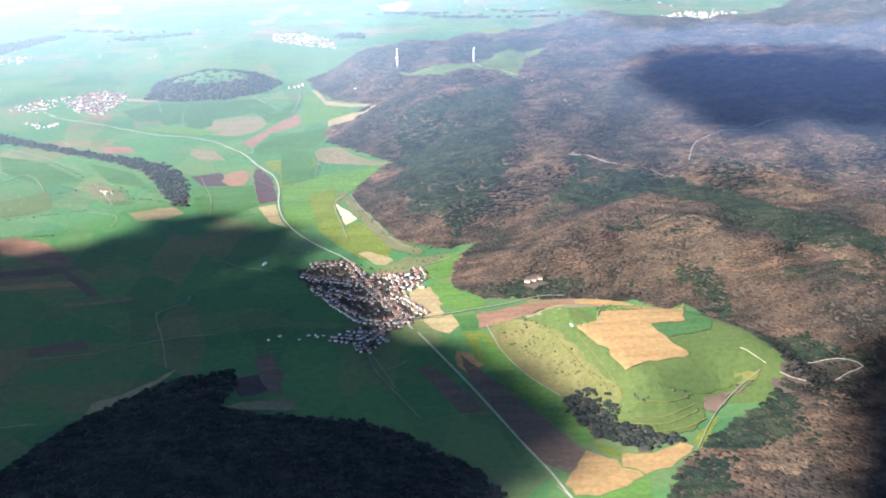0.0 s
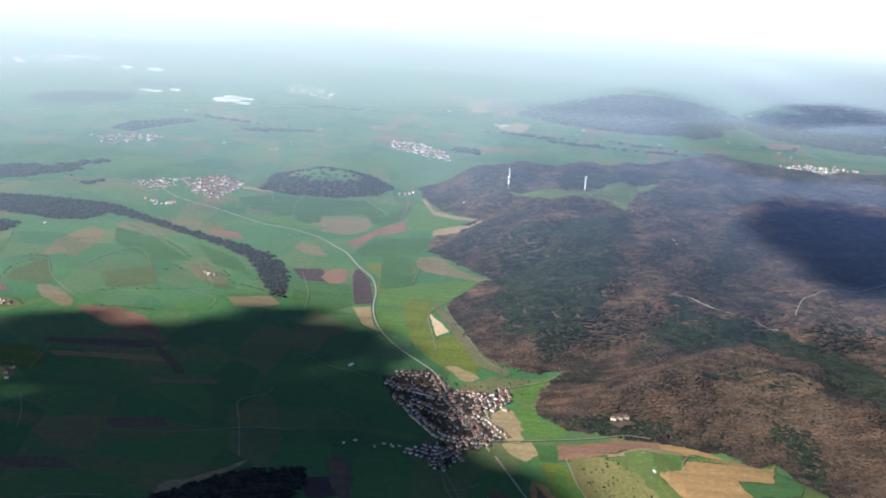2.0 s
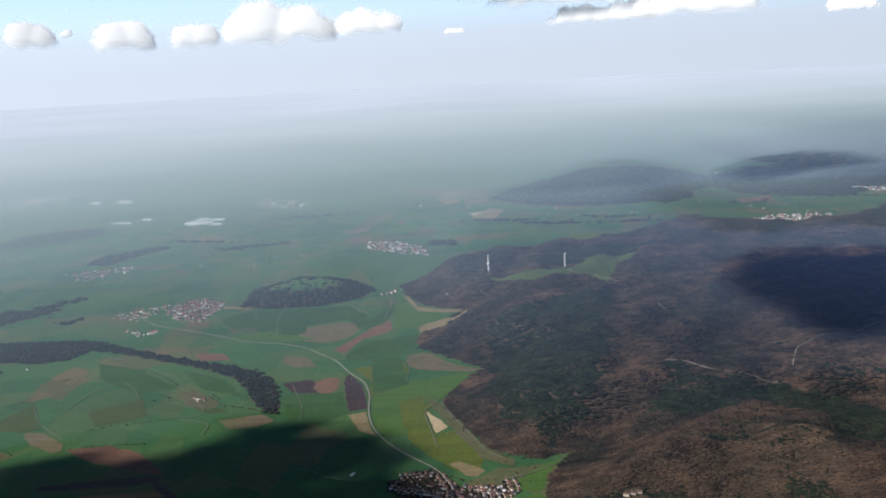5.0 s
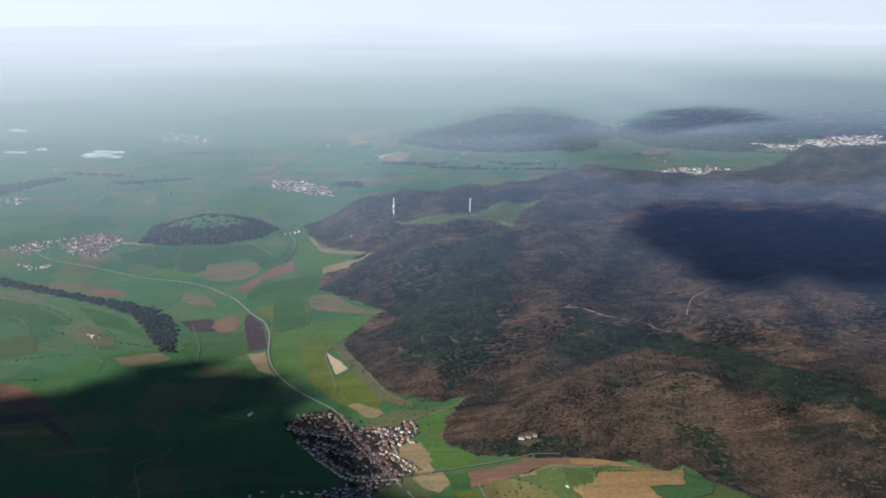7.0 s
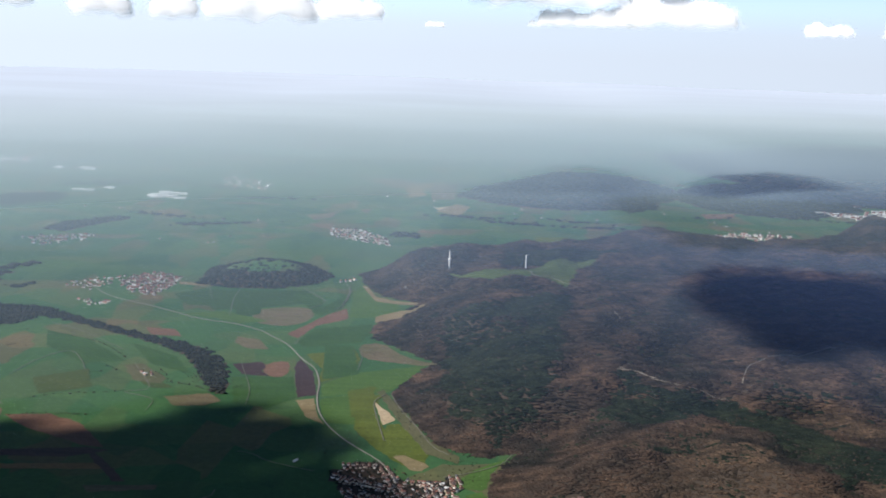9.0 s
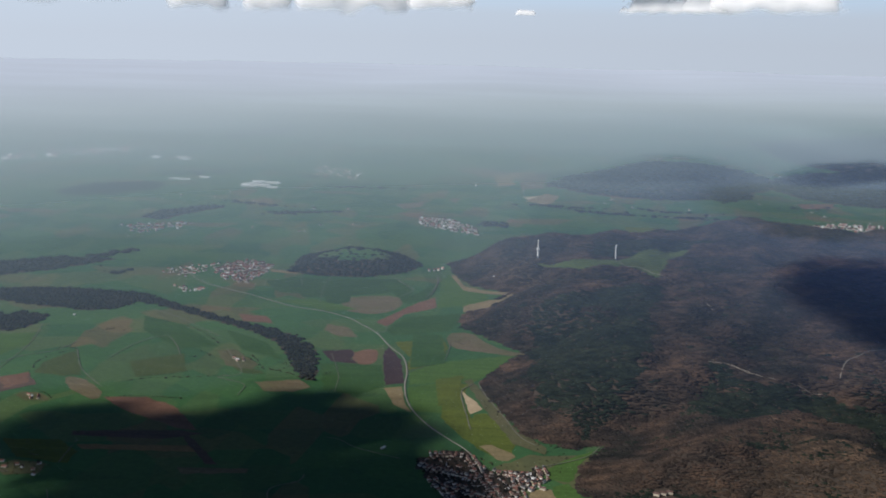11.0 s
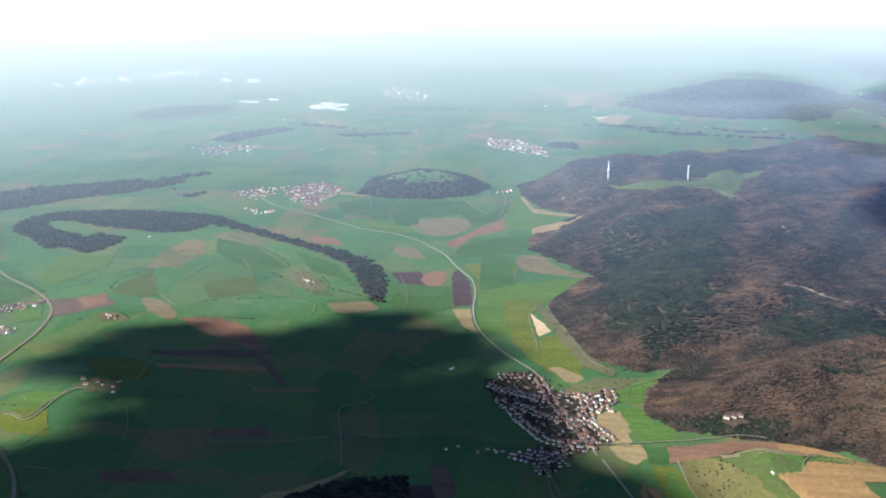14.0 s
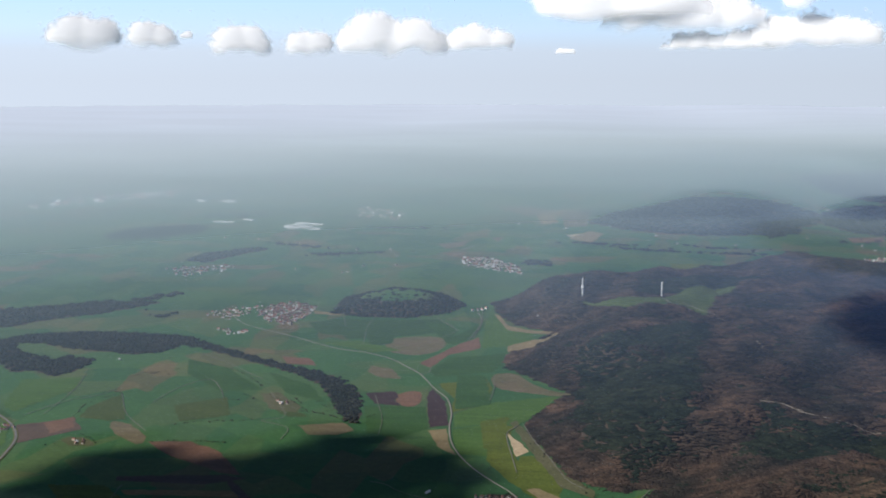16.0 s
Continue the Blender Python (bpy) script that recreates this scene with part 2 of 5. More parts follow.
FAR_HILL = [(8.0, 1165.0), (60.0, 1112.0), (124.0, 1085.0), (205.0, 1105.0), (262.0, 1190.0), (285.0, 1290.0), (255.0, 1400.0), (200.0, 1450.0), (140.0, 1430.0), (90.0, 1340.0), (35.0, 1250.0)]
FAR_RIDGE = [(345, 1500), (470, 1180), (700, 1120), (1100, 1500), (800, 1950), (340, 1750)]
VALLEYS = [[(-14, 653), (40, 632), (110, 640)], [(-4, 526), (40, 545), (110, 520), (190, 540)],
           [(34, 407), (80, 440), (150, 430), (260, 455)], [(250, 455), (330, 540), (420, 560)]]


def hill(x, y, poly, height, ramp):
    s = np.clip(inside_distance(x, y, poly) / ramp, 0, 1)
    return height * s * s * (3 - 2 * s)


def height(x, y):
    x, y = np.asarray(x, float), np.asarray(y, float)
    share = hill(x, y, RIDGE, 1, 48)
    up = share * (12.5 + 10.5 * np.clip((y - 420) / 300, 0, 1))
    for line in VALLEYS:
        up = up - share * 4.5 * np.exp(-(line_distance(x, y, line) / 17) ** 2)
    up = up + share * (1.4 * ripple(x, y, 110, 3) + 1.9 * ripple(x, y, 42, 4) + 0.8 * ripple(x, y, 21, 8))
    up = up + share * 1.0 * np.clip((y - 690) / 80, 0, 1) * np.clip((x - 60) / 60, 0, 1)
    up = up + share * 8 * np.exp(-((x - 160) / 40) ** 2 - ((y - 772) / 45) ** 2)
    up = up + share * 13 * np.exp(-np.clip((355 - x) / 40, 0, None) ** 2 - ((y - 825) / 80) ** 2)
    up = np.maximum(up, hill(x, y, SPUR, 9.5, 20))
    up = np.maximum(up, hill(x, y, KNOLL, 6, 24))
    up = np.maximum(up, hill(x, y, NEAR_HILL, 6, 40))
    up = np.maximum(up, hill(x, y, FAR_HILL, 7.5, 110))
    up = np.maximum(up, hill(x, y, FAR_RIDGE, 20, 170))
    far = np.clip((y - 1300) / 1500, 0, 1)
    return up + 0.35 * ripple(x, y, 120, 5) + far * 9 * (ripple(x, y * 1.6, 900, 6) + 0.4)


# ---- plan of fields, lanes, woods and villages ----
FIELDS = []
LANES = []
FIELDS.append(('dark_green', 0, [(-150.2, 649.7), (-136.5, 675), (-89.4, 679.8), (-76.8, 652.6), (-96.5, 637.8), (-113.1, 629.3), (-140, 620)]))
FIELDS.append(('tan', 1, [(-114.1, 615.1), (-109.6, 629.6), (-81.9, 635.8), (-76.1, 617.8), (-80.4, 597.8), (-92.5, 588.1), (-110.6, 595.5)]))
FIELDS.append(('red_soil', 0, [(-86.7, 572.2), (-77.1, 598), (-69.3, 618.2), (-58.8, 635.4), (-55.5, 610.7), (-73, 591.9), (-79.1, 564.1)]))
FIELDS.append(('mid_green', 0, [(-79.8, 624.5), (-70.7, 646.8), (-59.4, 681.2), (-54.7, 702.3), (-62.1, 632.4), (-72.4, 615.3)]))
FIELDS.append(('green', 0, [(-59.1, 678.1), (-54.6, 700.7), (-43, 660), (-28.4, 655.8), (-25.6, 633.3), (-40, 616.4), (-54.8, 610.7)]))
FIELDS.append(('straw', 0, [(-40, 616.4), (-25.6, 633.3), (-18.8, 636.3), (-13.1, 653), (-7.1, 655.3), (-10.4, 642.2), (-24.6, 610.7), (-39, 602.2)]))
FIELDS.append(('straw', 0, [(-54.6, 700.7), (-50.5, 697.6), (-43.6, 669.3), (-28.5, 658.8), (-13.1, 655.8), (-15.7, 648.3), (-29.9, 651.1), (-42.8, 657)]))
FIELDS.append(('mid_green', 0, [(-78.3, 558.1), (-72.2, 585.7), (-40.5, 599.6), (-39.7, 578.7), (-43.9, 559.3), (-73.4, 545.4)]))
FIELDS.append(('dark_soil', 0, [(-73.4, 512), (-72.1, 523.9), (-62.7, 503.3), (-56.8, 469), (-65.3, 464.2), (-69.3, 485.1)]))
FIELDS.append(('red_soil', 1, [(-88, 515.1), (-77.9, 520.5), (-74.8, 507.2), (-75.3, 495.3), (-82.5, 492.2), (-87.9, 501.9)]))
FIELDS.append(('dark_soil', 0, [(-105.2, 512.4), (-91, 516.9), (-87.6, 512.2), (-87.9, 501.9), (-83.7, 494), (-97, 496)]))
FIELDS.append(('mid_green', 0, [(-101.5, 492.1), (-71.4, 493.8), (-65.6, 462.6), (-76.1, 448), (-92.4, 453)]))
FIELDS.append(('tan', 1, [(-113, 563.8), (-99.3, 557.7), (-91.2, 539.8), (-100.4, 539.2), (-111.9, 549.7)]))
FIELDS.append(('lime', 0, [(-70.2, 532.3), (-45.8, 545.1), (-41.4, 529), (-42.1, 502.8), (-58.6, 485.8), (-58.9, 508.1)]))
FIELDS.append(('green', 0, [(-42.1, 502.8), (-6.1, 519.7), (-16.4, 490.7), (-24.9, 473.2), (-37, 474.7), (-54.2, 465.1), (-56.4, 484.2)]))
FIELDS.append(('tan', 1, [(-45, 554.4), (-31.5, 560.1), (-21.2, 538.1), (-12.1, 528.3), (1, 522.3), (-4.7, 517.9), (-26.3, 523), (-40.7, 528)]))
FIELDS.append(('green', 0, [(-54.5, 462.6), (-39.4, 472), (-33.4, 430.5), (-47, 430.8), (-51.9, 445.3)]))
FIELDS.append(('lime', 0, [(-38, 470.5), (-26.2, 472.3), (-28.7, 451.1), (-23.5, 429.2), (-10.7, 407), (-16.9, 394.4), (-24.2, 402.8), (-35.4, 424.7)]))
FIELDS.append(('pale_straw', 0, [(-29.1, 460.6), (-22.7, 449.3), (-17.9, 438.3), (-23.6, 430.6)]))
FIELDS.append(('straw', 0, [(-65.3, 460.1), (-57.2, 463.2), (-53.2, 441.4), (-48.6, 429.2), (-57, 437.3)]))
FIELDS.append(('lime', 0, [(-21.7, 431.5), (-16.5, 433.3), (-8.8, 420.1), (-1.9, 402.9), (-4.5, 389.7), (-9.9, 384.7), (-19.2, 394.2), (-21.8, 412.5)]))
FIELDS.append(('straw', 0, [(-17, 395.6), (-12.1, 397.8), (-2.3, 387.1), (-5.4, 382.3), (-9.8, 383.6)]))
FIELDS.append(('green', 0, [(9.5, 375.5), (16.1, 386), (28.4, 397.4), (21.2, 381), (19.8, 370.3), (17.2, 365.8), (9.5, 368.1)]))
FIELDS.append(('straw', 1, [(1.7, 354), (9.8, 361), (14.2, 349.6), (18.3, 343), (12.7, 340.9), (16.3, 332.4), (7.2, 330.5)]))
FIELDS.append(('straw', 0, [(7.2, 329.6), (18.2, 332.6), (20.6, 324.4), (16.2, 317.5), (9.9, 321.5)]))
FIELDS.append(('green', 0, [(11, 360.6), (17.6, 364.9), (21.8, 352.8), (30.6, 346.5), (30, 337.5), (18.9, 333.6), (15, 342.6)]))
FIELDS.append(('red_soil', 0, [(26.9, 331.9), (45, 338.7), (63.8, 341.4), (64.9, 336.8), (46.3, 320), (38.1, 323.7), (27.1, 320.3)]))
FIELDS.append(('orange', 0, [(63.7, 341), (76.1, 338.7), (86.6, 332.6), (81.4, 311.1), (67.2, 313.1), (61.1, 316.9)]))
FIELDS.append(('tan', 0, [(38.1, 324), (47.8, 318.6), (64.9, 336.4), (67.2, 312.7), (53.6, 311.6), (46, 317.6)]))
FIELDS.append(('mid_green', 0, [(18.5, 331.8), (26.5, 332.3), (26.7, 319.4), (20.6, 318.7)]))
FIELDS.append(('lime', 0, [(20.4, 317.9), (28.2, 318), (34.6, 302.4), (36.1, 290.6), (25.6, 294.4), (23.1, 304.6)]))
FIELDS.append(('orange', 1, [(17.9, 304.8), (21.8, 302.7), (25.6, 293.7), (19.6, 289.6), (16.5, 298.5)]))
FIELDS.append(('meadow', 1, [(29.1, 322.5), (38.1, 323.7), (45.8, 311.1), (54.1, 289.3), (59.2, 272.4), (61, 265), (51.4, 268.4), (39.4, 282.9), (32.9, 302.2)]))
FIELDS.append(('green', 0, [(46.8, 316.4), (66.3, 312.3), (65, 300), (56.2, 300.4), (51.1, 303.2)]))
FIELDS.append(('mid_green', 0, [(67.8, 313.6), (82.2, 333.4), (86.5, 332.1), (80.9, 308.7), (67.5, 309)]))
FIELDS.append(('orange', 0, [(66.8, 309.6), (100.4, 328.1), (92.6, 299.1), (81.2, 298.8), (84.1, 288.3), (88.5, 276.5), (66.7, 271), (63.5, 285.1), (56.1, 302), (64, 302.2)]))
FIELDS.append(('green', 0, [(67, 310.5), (82.7, 312.9), (102.8, 332.3), (101, 328.8)]))
FIELDS.append(('dark_green', 0, [(81.2, 298), (92.5, 298.3), (102.1, 330.6), (105.9, 324.9), (100.2, 292), (84.6, 288.7)]))
FIELDS.append(('meadow_green', 0, [(84.9, 287.8), (100.1, 290.8), (103.7, 280.8), (109.5, 272.4), (100.5, 268.9), (88.5, 263.6), (65.1, 262.8), (66.6, 270.4), (88.8, 276)]))
FIELDS.append(('straw_green', 0, [(101.2, 271.7), (109.8, 272.3), (107.2, 269.9), (100.7, 268.6)]))
FIELDS.append(('brown', 0, [(89, 262.5), (106.8, 269.4), (97.5, 264.5), (90.9, 256.8), (88.4, 259.3)]))
FIELDS.append(('meadow_green', 1, [(64.3, 262.9), (88.4, 263.2), (88, 254.5), (79.3, 245.3), (69.5, 248.4), (63.2, 253.6)]))
FIELDS.append(('orange', 0, [(59.4, 238.1), (66.7, 237.1), (77.5, 241.8), (79.7, 239.2), (71.2, 230.2), (63.1, 227.3), (61.9, 229.9), (57.6, 231.4)]))
FIELDS.append(('orange', 0, [(49.8, 239.7), (57.4, 234.3), (57, 230.9), (61.7, 229.1), (62.6, 226.3), (57.1, 222.3), (48.9, 218.7), (43.1, 219.5), (41, 224.6), (43.7, 229.4)]))
FIELDS.append(('green', 0, [(41.5, 218.4), (48.8, 218.2), (57, 221.8), (64.4, 226.4), (62.5, 216.2), (60.6, 211.9), (40.7, 213.8)]))
FIELDS.append(('lime', 0, [(52.4, 244.5), (59.2, 238.7), (58.2, 235), (53.3, 239.3)]))
FIELDS.append(('lime', 0, [(80, 242.1), (90.3, 254.9), (90.9, 252.9), (81.3, 238.1)]))
FIELDS.append(('brown', 0, [(18.8, 301.8), (24.4, 290.8), (34.7, 270.7), (45.6, 247.6), (49.5, 239.7), (43, 229), (36.6, 235.7), (28.4, 260.5), (20.4, 286.3)]))
FIELDS.append(('green', 0, [(26.3, 316), (38.9, 289.4), (48.2, 268), (53.3, 245.3), (48.8, 244.3), (38.9, 263.5), (27.9, 289.4), (24.6, 303.6)]))
FIELDS.append(('meadow', 1, [(31.5, 325.3), (41.2, 322.7), (54.6, 296.4), (59.9, 275.8), (65.8, 262.3), (59.8, 257), (50.4, 281.2), (37.8, 295.2)]))
FIELDS.append(('meadow_green', 1, [(43, 320.8), (64.6, 309.9), (63.5, 302.2), (55.8, 301.2), (63, 284.5), (65.8, 270.6), (59.9, 275.8), (54.6, 296.4)]))
FIELDS.append(('brown', 0, [(-182.2, 388.2), (-139.7, 395.1), (-129, 392.3), (-143.5, 384.6), (-180.3, 383.9)]))
FIELDS.append(('orange', 0, [(-174.1, 375.1), (-129.9, 379.8), (-123.8, 373.8), (-169.8, 370.7)]))
FIELDS.append(('brown', 0, [(-139.8, 393.8), (-135.8, 392.3), (-113.8, 363.4), (-118.9, 362.9)]))
FIELDS.append(('red_soil', 0, [(-185.8, 428.7), (-167.6, 431.1), (-150.9, 421.4), (-132.5, 395.8), (-140.1, 396.4), (-172.5, 415.3)]))
FIELDS.append(('brown', 0, [(-129.9, 320.6), (-110.8, 326.1), (-107.4, 318.4), (-125.6, 314.5)]))
FIELDS.append(('brown', 0, [(-154.1, 286.4), (-132.3, 290.2), (-125.9, 284), (-148.8, 279.3)]))
FIELDS.append(('tan', 0, [(-127.8, 358.7), (-101.3, 360.9), (-101.5, 357.1), (-124.8, 353.1)]))
FIELDS.append(('dark_soil', 1, [(-55.8, 291.5), (-41.9, 295), (-42, 282.6), (-51.7, 278.8)]))
FIELDS.append(('brown', 0, [(3.7, 293.5), (8.8, 295.8), (20.5, 274.3), (23.1, 265), (16.2, 264.1)]))
FIELDS.append(('brown', 0, [(-49.9, 305.5), (-44.8, 308.8), (-39.1, 293.5), (-39.4, 282.9), (-43.7, 282.4)]))
FIELDS.append(('brown', 0, [(-255.2, 442.1), (-233, 454.2), (-222.4, 439.5), (-242.6, 419.9)]))
FIELDS.append(('tan', 1, [(-214.9, 453.1), (-206.4, 451.4), (-190.4, 436.7), (-186.3, 427.2), (-190.6, 423.9), (-209.4, 440.6)]))
FIELDS.append(('meadow_green', 1, [(-194.2, 479.7), (-173.2, 497.4), (-162.2, 469.1), (-182.5, 456.3)]))
FIELDS.append(('meadow_green', 1, [(-234.3, 471.1), (-227.9, 493.3), (-208.1, 455.4), (-215.8, 453.1), (-231.4, 455.2)]))
FIELDS.append(('tan', 1, [(-125.7, 459.4), (-106.5, 466.2), (-98.3, 455.8), (-105.4, 448.6), (-118.4, 446.7)]))
FIELDS.append(('meadow_green', 1, [(-152.8, 498.2), (-140.9, 489.6), (-124.9, 472.6), (-134.4, 470.9), (-147.9, 485.3)]))
FIELDS.append(('red_soil', 1, [(-167.7, 575.6), (-150, 573.1), (-142.5, 559.1), (-160, 560.2)]))
FIELDS.append(('straw', 0, [(-180.9, 696.8), (-159.6, 691.5), (-158.1, 684.8), (-176.8, 688.1)]))
FIELDS.append(('mid_green', 0, [(-219, 563.7), (-189.4, 547.1), (-159.4, 512.2), (-179, 505.8), (-208.5, 535)]))
FIELDS.append(('green', 0, [(-292.1, 513.2), (-262.4, 520.8), (-255.6, 499.6), (-266.9, 459.9), (-277.6, 468.4)]))
FIELDS.append(('mid_green', 0, [(-165.1, 542.8), (-137.6, 523.5), (-121.8, 495.6), (-145.9, 508.3)]))
FIELDS.append(('lime', 0, [(-205.8, 376.6), (-183, 378.6), (-170.9, 367.6), (-169.7, 356.4), (-191.5, 360)]))
FIELDS.append(('lime', 0, [(-216, 330.6), (-192.7, 325.7), (-182.3, 305.9), (-200.7, 308.2)]))
FIELDS.append(('brown', 0, [(-211, 300.1), (-204.2, 303.2), (-195.4, 295.5), (-204.7, 290.1)]))
FIELDS.append(('straw', 0, [(-61.1, 1268.8), (1.3, 1288.8), (13.3, 1243.4), (7.6, 1211.8), (-45.9, 1229.9)]))
FIELDS.append(('pale_straw', 0, [(-11.2, 1071.7), (6.6, 1090.2), (23.9, 1066.7), (0.4, 1042.5)]))
FIELDS.append(('tan', 0, [(-105.4, 1303.7), (-62.9, 1308.9), (-19.5, 1263.8), (-58.8, 1216)]))
FIELDS.append(('tan', 0, [(-133.9, 998.4), (-106.1, 1022.2), (-108.3, 989.4), (-122.4, 971.1)]))
FIELDS.append(('red_soil', 0, [(268.6, 1088.9), (307.9, 1101.9), (299.1, 1069.9), (266.7, 1057.5)]))
FIELDS.append(('lime', 0, [(80.7, 917.8), (111.1, 919.5), (87.4, 757.4), (66.1, 751.7)]))
FIELDS.append(('meadow_green', 0, [(3, 679.4), (25.7, 667.9), (54.3, 671.5), (69.4, 694.2), (84.6, 705.1), (103, 710.5), (102.7, 691.8), (89.3, 677.6), (82, 653.7), (78.5, 638.9), (69.7, 650.2), (62.6, 654.9), (52.2, 649.7), (32.1, 651.1), (8.4, 673.7)]))
LANES.append(('highway', 1, [(-377.6, 587.3), (-357.2, 564.8), (-333.9, 526.5), (-313.3, 490.5), (-295.4, 472), (-274.4, 456.9), (-257.1, 441.1), (-246.1, 424.8), (-240.5, 405.6), (-238.4, 391.9), (-237.4, 376.1), (-235.8, 360.3), (-230.3, 344.9), (-223.1, 329.8), (-216.3, 318.1), (-205.8, 307.6), (-192.3, 293.7), (-182, 282.8), (-175, 273.3), (-168.5, 260.6), (-165, 251.2), (-161.9, 241.7)]))
LANES.append(('lane', 0.6, [(-310.4, 485.6), (-308.5, 468.4), (-305.6, 452.5)]))
LANES.append(('lane', 0.6, [(-217.7, 320.4), (-230.2, 339.5), (-241.6, 360.8), (-250.6, 372.2), (-259.2, 377.8)]))
LANES.append(('lane', 0.6, [(-216.8, 319), (-205.7, 320.8), (-195.8, 318.1), (-195, 343.2), (-187.4, 346.6)]))
LANES.append(('road', 0.7, [(-231.2, 674.5), (-210.6, 647.2), (-177.3, 623.7), (-142.2, 598), (-119.7, 589.5), (-102.6, 577.1), (-93.8, 565.4), (-82.7, 549.4), (-71.5, 523.9), (-62.5, 507), (-57.7, 485.9), (-56.1, 464.9), (-52.7, 445.2), (-47.3, 429.3), (-39.1, 413.6), (-31.1, 402.3), (-23.6, 392.7), (-19.8, 386)]))
LANES.append(('road', 0.7, [(-19.8, 386), (-13.4, 366.8), (-6.5, 347.2), (0.6, 329.7), (3.5, 321.6)]))
LANES.append(('road', 0.7, [(5.3, 318.8), (12.2, 301.6), (20, 281.6), (26.9, 262), (33, 244), (38.1, 230.2), (41.1, 219.7), (43.5, 213.5)]))
LANES.append(('lane', 0.35, [(-22.3, 473.4), (-17.4, 454.4), (-9.1, 430.4), (-1.5, 407.8), (5.3, 398.7)]))
LANES.append(('lane', 0.4, [(-24.8, 471.5), (-29.2, 459), (-24.7, 429.1), (-21.8, 412.5)]))
LANES.append(('lane', 0.35, [(3.2, 376.5), (16, 383.2), (25.9, 391.4), (30.8, 401.1)]))
LANES.append(('lane', 0.4, [(1.6, 329.8), (16.7, 333.3), (31.9, 337.7), (39.6, 340.3), (51.3, 344.7), (60.4, 343.8)]))
LANES.append(('lane', 0.4, [(29.4, 322.6), (32.9, 302.2), (39.5, 284.5), (47.3, 271.5)]))
LANES.append(('lane', 0.35, [(-78.5, 564.1), (-78.7, 552.1), (-82.7, 549.4)]))
LANES.append(('lane', 0.3, [(-87.9, 676.7), (-74.9, 652.7), (-81.4, 631.5)]))
LANES.append(('lane', 0.35, [(-67.8, 709.9), (-63.6, 728.2), (-49.7, 757.6)]))
LANES.append(('lane', 0.4, [(-67.8, 709.9), (-61, 678), (-62.1, 632.4)]))
LANES.append(('lane', 0.3, [(-41, 506.5), (-40.5, 529.1), (-42.5, 543.1)]))
LANES.append(('lane', 0.4, [(-79.8, 358.2), (-80.5, 352.3), (-87.9, 346.4), (-89.1, 340.9), (-84.1, 325), (-78, 301.4)]))
LANES.append(('lane', 0.35, [(-12.5, 307.8), (-9.7, 293.5), (-6.3, 285.4), (-0.2, 271.7), (3.8, 262.5)]))
LANES.append(('lane', 0.3, [(-153.5, 507.8), (-136, 471.7), (-145.1, 463.7), (-130, 454.7), (-128.3, 438.6)]))
LANES.append(('lane', 0.3, [(-249.9, 456.5), (-255.6, 499.6), (-266.8, 537.4)]))
LANES.append(('lane', 0.3, [(-227.7, 494.3), (-211.7, 463.9), (-191.9, 440.5)]))
LANES.append(('pale', 0.4, [(54.4, 667.2), (57.8, 653.1), (69.5, 656.4), (76.1, 648.2), (88.6, 635.6)]))
LANES.append(('pale', 0.45, [(105.2, 279.7), (108.7, 276.6), (111.7, 273.9)]))
LANES.append(('pale', 0.5, [(115.2, 271.4), (118.3, 269.8), (122.5, 268.5)]))
LANES.append(('pale', 0.35, [(128.9, 282.8), (136.1, 284.6), (141.6, 282.5), (144.3, 277.4), (138.8, 275.7), (133.2, 271.7)]))
LANES.append(('pale', 0.4, [(83.1, 473.5), (91.1, 471.3), (100.8, 467)]))
LANES.append(('pale', 0.5, [(97.5, 571.3), (99.7, 565.5)]))
LANES.append(('lane', 0.3, [(109.4, 272.4), (99.8, 266.4), (90.6, 255.9), (80.5, 238.2)]))
LANES.append(('bank', 0.45, [(63.8, 252.4), (75.2, 251.5), (85.9, 257.2)]))
LANES.append(('bank', 0.45, [(65, 254.5), (75.8, 254.3), (85.7, 259.6)]))
LANES.append(('bank', 0.45, [(69.2, 247.5), (80.4, 249.5), (87.5, 253.9)]))
LANES.append(('bank', 0.45, [(56.6, 297.5), (61.8, 276.6), (64.4, 263.6)]))
LANES.append(('bank', 0.45, [(50.6, 300.2), (57, 278.5), (60.5, 264.8)]))
LANES.append(('bank', 0.45, [(66.7, 258.6), (76.8, 258.4), (84.5, 261.8)]))
LANES.append(('lane', 0.3, [(38.6, 223.5), (40.9, 219.2)]))
LANES.append(('lane', 0.35, [(-146.5, 649.9), (-158.9, 688.2), (-179.6, 691.5)]))
LANES.append(('lane', 0.25, [(-99.4, 508.8), (-89.5, 475.2), (-86.5, 450.3)]))
LANES.append(('lane', 0.3, [(-223.2, 319.8), (-216.8, 319)]))
LANES.append(('lane', 0.3, [(-173, 356.1), (-175.8, 379.3)]))
LANES.append(('lane', 0.3, [(-165.8, 254.3), (-169.2, 250.6), (-179.1, 248.8)]))
LANES.append(('lane', 0.3, [(-147.1, 256.6), (-130.8, 260.3), (-124.3, 266.2), (-111.1, 269.4)]))
LANES.append(('lane', 0.3, [(65.2, 299.3), (67.3, 311.6), (87, 333)]))
LANES.append(('lane', 0.35, [(-259.1, 455.0), (-249.4, 478.3), (-236.9, 491.7), (-233.6, 509.3)]))
LANES.append(('lane', 0.35, [(-206.6, 482.6), (-203.0, 509.0), (-192.9, 525.2), (-181.5, 510.5), (-174.4, 495.2)]))
LANES.append(('lane', 0.3, [(-222.9, 580.3), (-199.2, 562.7), (-176.9, 540.8), (-164.7, 529.4)]))
